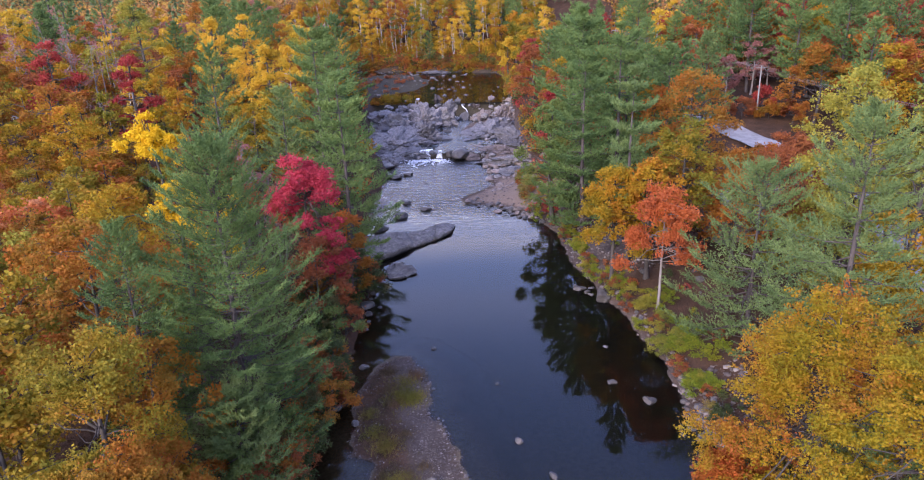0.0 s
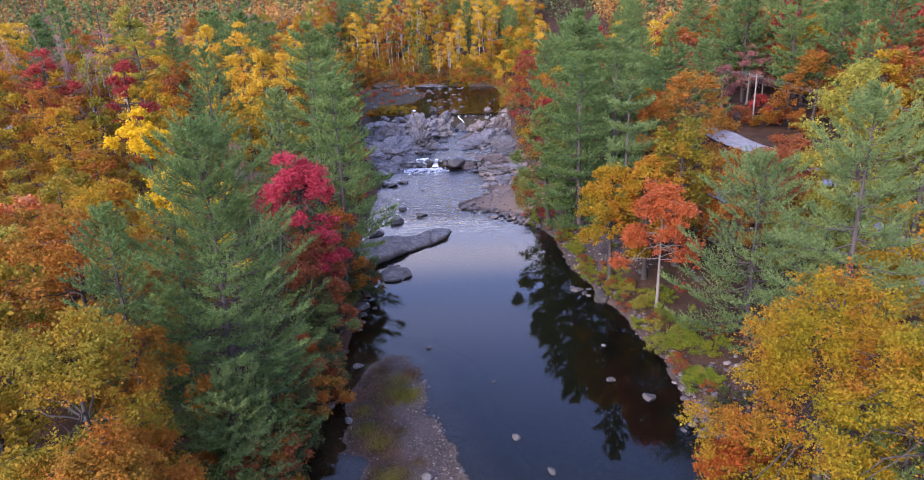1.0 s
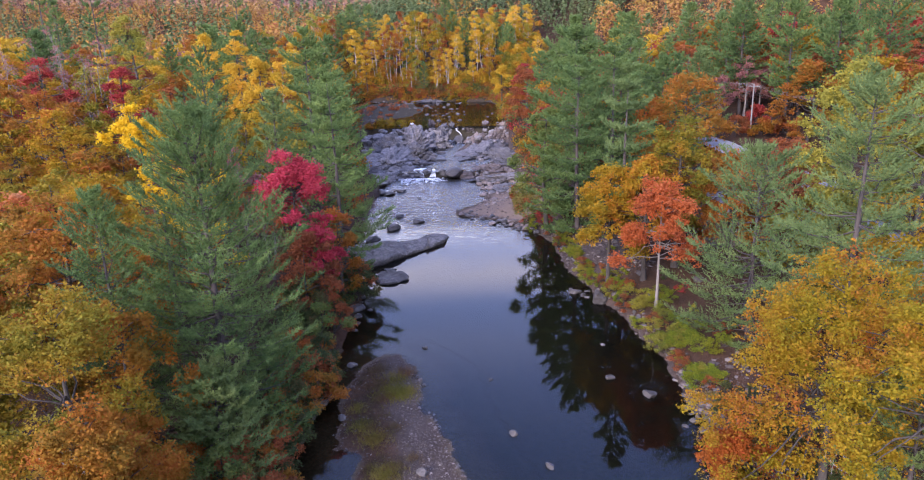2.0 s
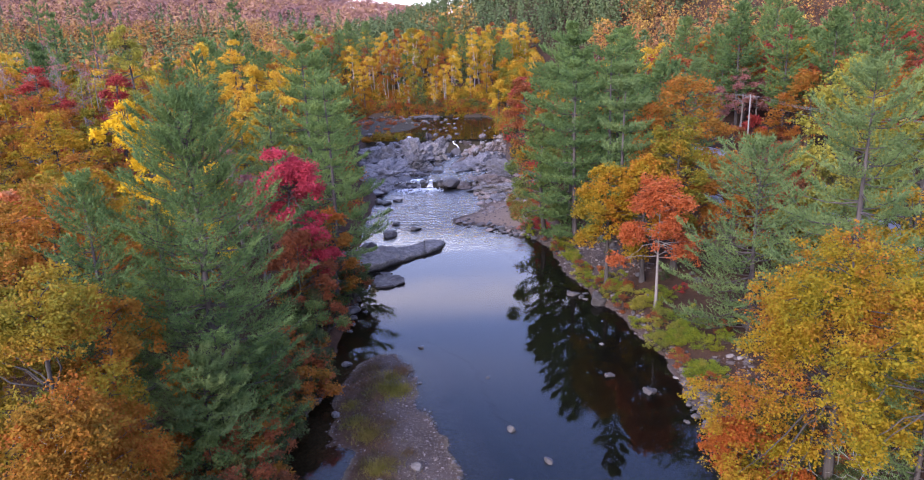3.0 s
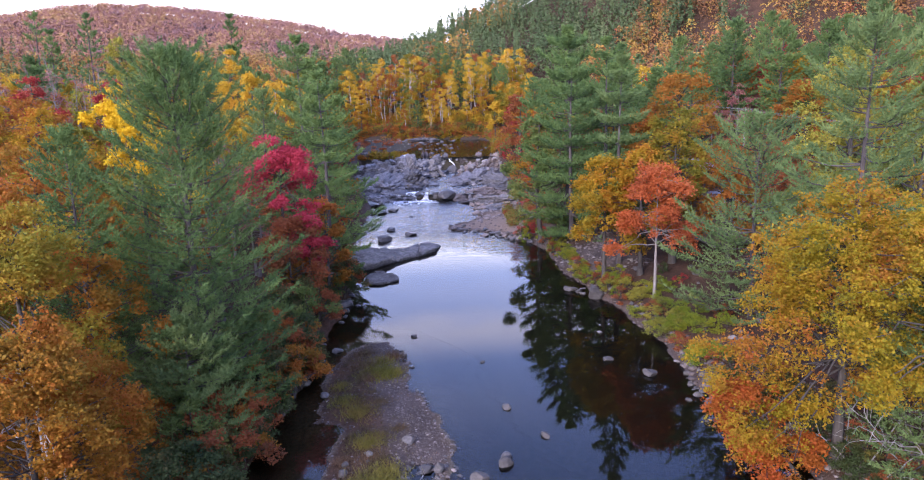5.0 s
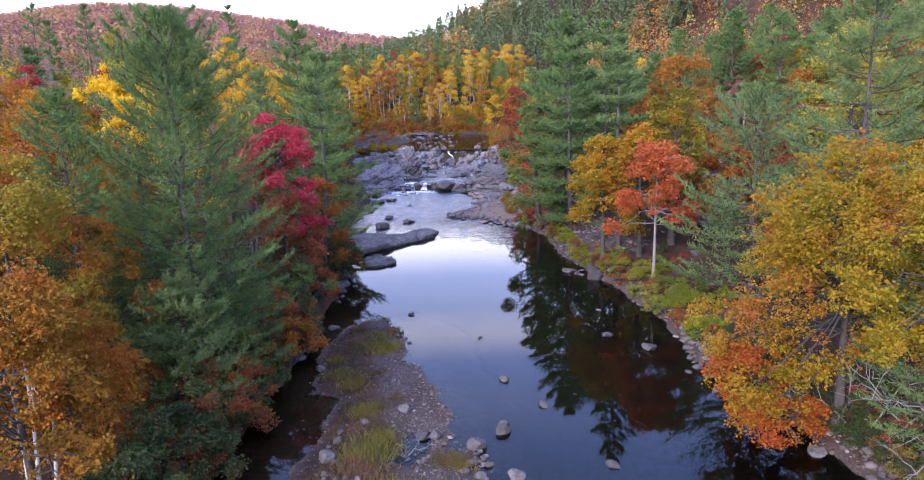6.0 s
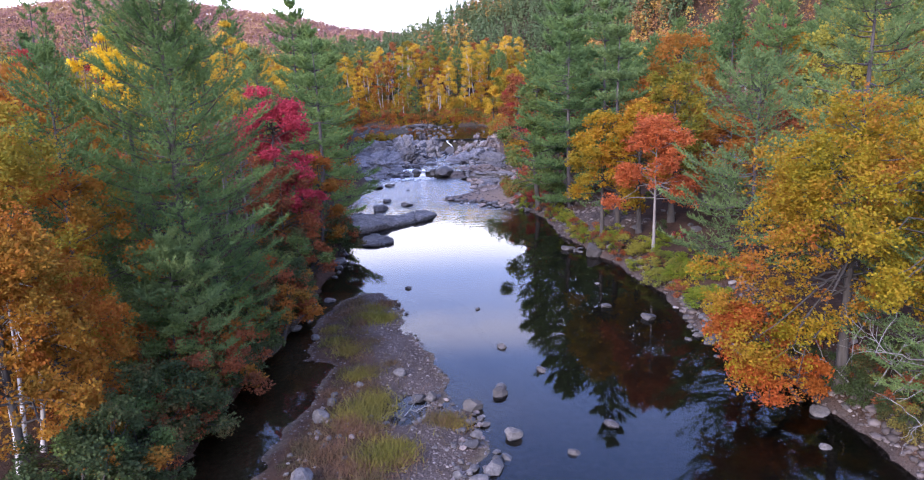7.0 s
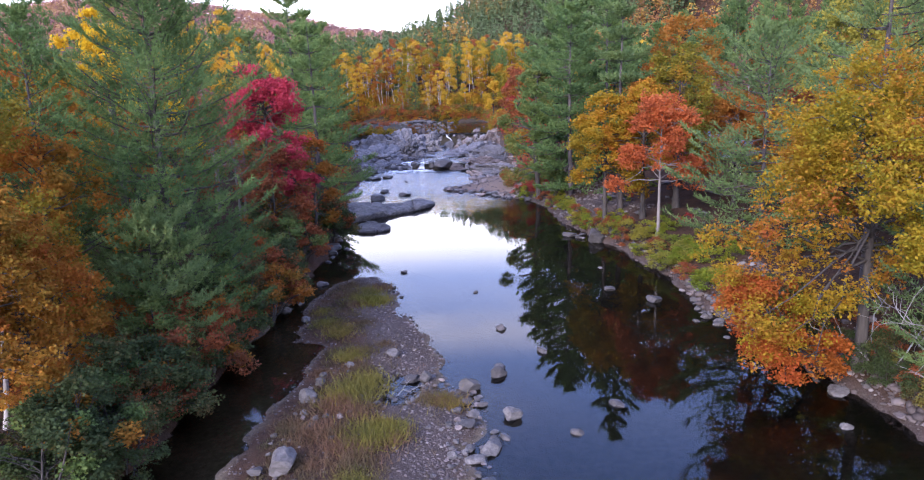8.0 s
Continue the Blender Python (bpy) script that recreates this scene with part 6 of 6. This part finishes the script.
def utility_pole(x, y, top):
    root = new("utility_pole")
    z0 = height1(x, y)
    root.matrix_world = pose(x, y, z0)
    h = top - z0
    mesh_part("post", tri_mesh("post", *tube([(0, 0, -0.5), (0, 0, h * 0.5), (0, 0, h)], [0.17, 0.15, 0.12], 8)), BARK["dead"], root)
    bm = bmesh.new()
    bmesh.ops.create_cube(bm, size=1.0, matrix=Matrix.Translation((0, 0, h - 0.5)) @ Matrix.Diagonal((2.2, 0.1, 0.12, 1)))
    bmesh.ops.bevel(bm, geom=bm.edges[:], offset=0.015, segments=1)
    part("crossarm", bm, BARK["dead"], root)
    for dx in (-1.0, -0.4, 0.4, 1.0):
        mesh_part("insulator", tri_mesh("insulator", *tube([(dx, 0, h - 0.44), (dx, 0, h - 0.36), (dx, 0, h - 0.3)], [0.05, 0.06, 0.02], 6)), STONE, root)
    return tagged(root, "weathered grey wooden utility pole beside the road", "utility pole")


utility_pole(56.2, 150.4, 16.7)
utility_pole(66.0, 96.0, 16.0)
utility_pole(38.0, 215.0, 20.5)
for dx, dz in ((-1.0, -0.3), (-0.4, -0.3), (0.4, -0.3), (1.0, -0.3), (0.15, -1.6)):
    for a, c in (((56.2, 150.4, 16.7), (66.0, 96.0, 16.0)), ((56.2, 150.4, 16.7), (38.0, 215.0, 20.5))):
        s = np.linspace(0, 1, 14)
        p = np.array(a) + (np.array(c) - np.array(a)) * s[:, None] + [dx, 0, dz]
        p[:, 2] -= 1.0 * np.sin(np.pi * s)
        tagged(mesh_part("power_line", tri_mesh("power_line", *tube(p, np.full(14, 0.014), 4)), BARK["dead"]), "sagging grey overhead cable", "cable", "overhead cables")


def snag(seed, x, y, z, ln, az, el, label):
    """A bare dead limb with forking twigs."""
    r = np.random.default_rng(seed)
    dirv = np.array([math.cos(az) * math.cos(el), math.sin(az) * math.cos(el), math.sin(el)])
    wood = []
    (v, t), p = limb(r, np.zeros(3), dirv * ln, 0.045, 0.012, 0.12, 8, 5)
    wood.append((v, t))
    for k in range(7):
        st = p[r.integers(2, 8)]
        e = st + unit(dirv + r.normal(size=3) * 0.75) * ln * r.uniform(0.25, 0.5)
        (v, t), pp = limb(r, st, e, 0.02, 0.007, 0.1, 6, 4)
        wood.append((v, t))
        for _ in range(3):
            st2 = pp[r.integers(2, 6)]
            (v, t), _p = limb(r, st2, st2 + unit((e - st) + r.normal(size=3) * 0.9) * ln * r.uniform(0.1, 0.22), 0.008, 0.004, 0.1, 4, 3)
            wood.append((v, t))
    ob = mesh_part("dead_branch", tri_mesh("dead_branch", *join(wood)), BARK["dead"])
    ob.matrix_world = pose(x, y, z)
    return tagged(ob, label, "branch")


# ---------------- cabin and parked car ----------------
def box(x0, x1, y0, y1, z0, z1, bevel=0.0):
    bm = bmesh.new()
    bmesh.ops.create_cube(bm, size=1.0, matrix=Matrix.Translation(((x0 + x1) / 2, (y0 + y1) / 2, (z0 + z1) / 2)) @ Matrix.Diagonal((x1 - x0, y1 - y0, z1 - z0, 1)))
    if bevel:
        bmesh.ops.bevel(bm, geom=bm.edges[:], offset=bevel, segments=2)
    return bm


def plain(name, color, rough, metal=0.0, grain=6.0):
    m = Mat(name, rough=rough, metal=metal)
    f = m.noise(grain, 4, 0.6, stretch=(1, 1, 3))
    m.color(m.mix(m.math("MULTIPLY", f, 0.5), color, tuple(0.6 * c for c in color[:3]) + (1,)))
    return m.m


WALLBROWN, ROOFPALE, TRIMWHITE = plain("brown_siding", lin(0.13, 0.085, 0.065), 0.85), plain("pale_metal_roof", lin(0.3, 0.31, 0.33), 0.5, 0.3), plain("white_trim", lin(0.62, 0.62, 0.62), 0.6)
gl_ = Mat("window_glass", rough=0.05, spec=0.8)
gl_.bsdf.inputs["Base Color"].default_value = lin(0.02, 0.025, 0.03)
DARKGLASS = gl_.m
cab = new("cabin")
cz = height1(31, 88)
cab.matrix_world = pose(33.0, 90.0, cz, 0, 0, 12)
part("wall", box(-4, 4, -3, 3, -0.6, 4.4), WALLBROWN, cab)
part("foundation", box(-4.05, 4.05, -3.05, 3.05, -0.8, 0.5), STONE, cab)
for sgn in (-1, 1):
    bm = bmesh.new()
    vs = [bm.verts.new(p) for p in ((-4.5, sgn * 3.6, 4.1), (4.5, sgn * 3.6, 4.1), (4.5, 0, 6.0), (-4.5, 0, 6.0), (-4.5, sgn * 3.6, 4.22), (4.5, sgn * 3.6, 4.22), (4.5, 0, 6.12), (-4.5, 0, 6.12))]
    for fidx in ((0, 1, 2, 3), (4, 5, 6, 7), (0, 1, 5, 4), (2, 3, 7, 6), (1, 2, 6, 5), (0, 3, 7, 4)):
        bm.faces.new([vs[i] for i in fidx])
    bmesh.ops.recalc_face_normals(bm, faces=bm.faces[:])
    part("roof_slope", bm, ROOFPALE, cab)
for end in (-4.0, 4.0):
    bm = bmesh.new()
    vs = [bm.verts.new((end, yy, zz)) for yy, zz in ((-3, 4.4), (3, 4.4), (0, 5.95))] + [bm.verts.new((end * 0.985, yy, zz)) for yy, zz in ((-3, 4.4), (3, 4.4), (0, 5.95))]
    for fidx in ((0, 1, 2), (3, 5, 4), (0, 3, 4, 1), (1, 4, 5, 2), (2, 5, 3, 0)):
        bm.faces.new([vs[i] for i in fidx])
    part("gable", bm, WALLBROWN, cab)
for wx in (-2.4, 0.0, 2.4):
    win = part("window", box(wx - 0.5, wx + 0.5, -3.06, -3.0, 1.9, 3.3), DARKGLASS, cab)
    for a, b, c, d in ((-0.6, -0.5, 1.8, 3.4), (0.5, 0.6, 1.8, 3.4), (-0.5, 0.5, 3.3, 3.4), (-0.5, 0.5, 1.8, 1.9), (-0.03, 0.03, 1.9, 3.3)):
        part("frame", box(wx + a, wx + b, -3.1, -3.0, c, d), TRIMWHITE, win)
tagged(cab, "small brown cabin with pale metal roof among trees", "cabin")

car = new("car")
car.matrix_world = pose(-106, 157, height1(-106, 157), 0, 0, 25)
bm = bmesh.new()
prof = [(-2.2, 0.45), (2.2, 0.45), (2.25, 0.85), (1.2, 1.0), (0.6, 1.5), (-1.5, 1.52), (-2.15, 1.0)]
lo_, hi_ = [bm.verts.new((px, -0.88, pz)) for px, pz in prof], [bm.verts.new((px, 0.88, pz)) for px, pz in prof]
bm.faces.new(lo_)
bm.faces.new(hi_[::-1])
for i in range(7):
    bm.faces.new((lo_[i], hi_[i], hi_[(i + 1) % 7], lo_[(i + 1) % 7]))
bmesh.ops.recalc_face_normals(bm, faces=bm.faces[:])
bmesh.ops.bevel(bm, geom=bm.edges[:], offset=0.08, segments=2)
part("body", bm, plain("pale_car_paint", lin(0.5, 0.54, 0.6), 0.3, 0.2), car)
for sgn in (-1, 1):
    part("side_window", box(-1.3, 0.6, sgn * 0.89 - 0.01, sgn * 0.89 + 0.01, 1.05, 1.4), DARKGLASS, car)
    for wx in (-1.4, 1.4):
        wh = mesh_part("wheel", tri_mesh("wheel", *tube([(wx, sgn * 0.72, 0.33), (wx, sgn * 0.82, 0.33), (wx, sgn * 0.92, 0.33)], [0.33, 0.34, 0.3], 14)), BARK["pine"], car)
tagged(car, "pale blue grey car parked in a wooded clearing", "car")

snag(1, 25.2, 38.0, height1(25.2, 38.0) + 0.6, 5.5, radians(195), radians(28), "bleached bare fallen branch over the bank")
snag(2, 25.6, 37.4, height1(25.6, 37.4) + 0.4, 5.0, radians(215), radians(2), "bleached bare fallen branch on the bank")
snag(3, 24.2, 39.6, height1(24.2, 39.6) + 0.3, 4.2, radians(180), radians(50), "bleached dead sapling with bare twigs")
snag(5, 22.6, 42.4, height1(22.6, 42.4) + 0.2, 6.0, radians(60), radians(52), "bleached dead sapling standing below the oaks")
snag(6, 22.2, 41.8, height1(22.2, 41.8) + 0.5, 5.0, radians(170), radians(24), "bleached bare limb reaching over the bank")
snag(7, 23.0, 40.8, height1(23.0, 40.8) + 0.3, 5.5, radians(20), radians(30), "bleached bare fallen branch below the oaks")
snag(4, -2.2, 41.2, height1(-2.2, 41.2) + 0.12, 1.9, radians(38), radians(1), "bleached driftwood on the gravel bar")
# birch stems at the near west bank
for i, (x, y, h, lx_) in enumerate([(-16.6, 32.1, 11, 0.3), (-17.1, 32.5, 10, -0.3), (-17.4, 34.5, 9, 0.4)]):
    m = broadleaf(900 + i, h, 1.9, base=0.5, clumps=30, per=120, leaf_size=0.14, lean=(lx_, 0.3), trunk=0.11)
    plant_tree("birch_tree", m, x, y, "copper", "birch", "white stemmed birch with thin orange leaves", "birch tree")
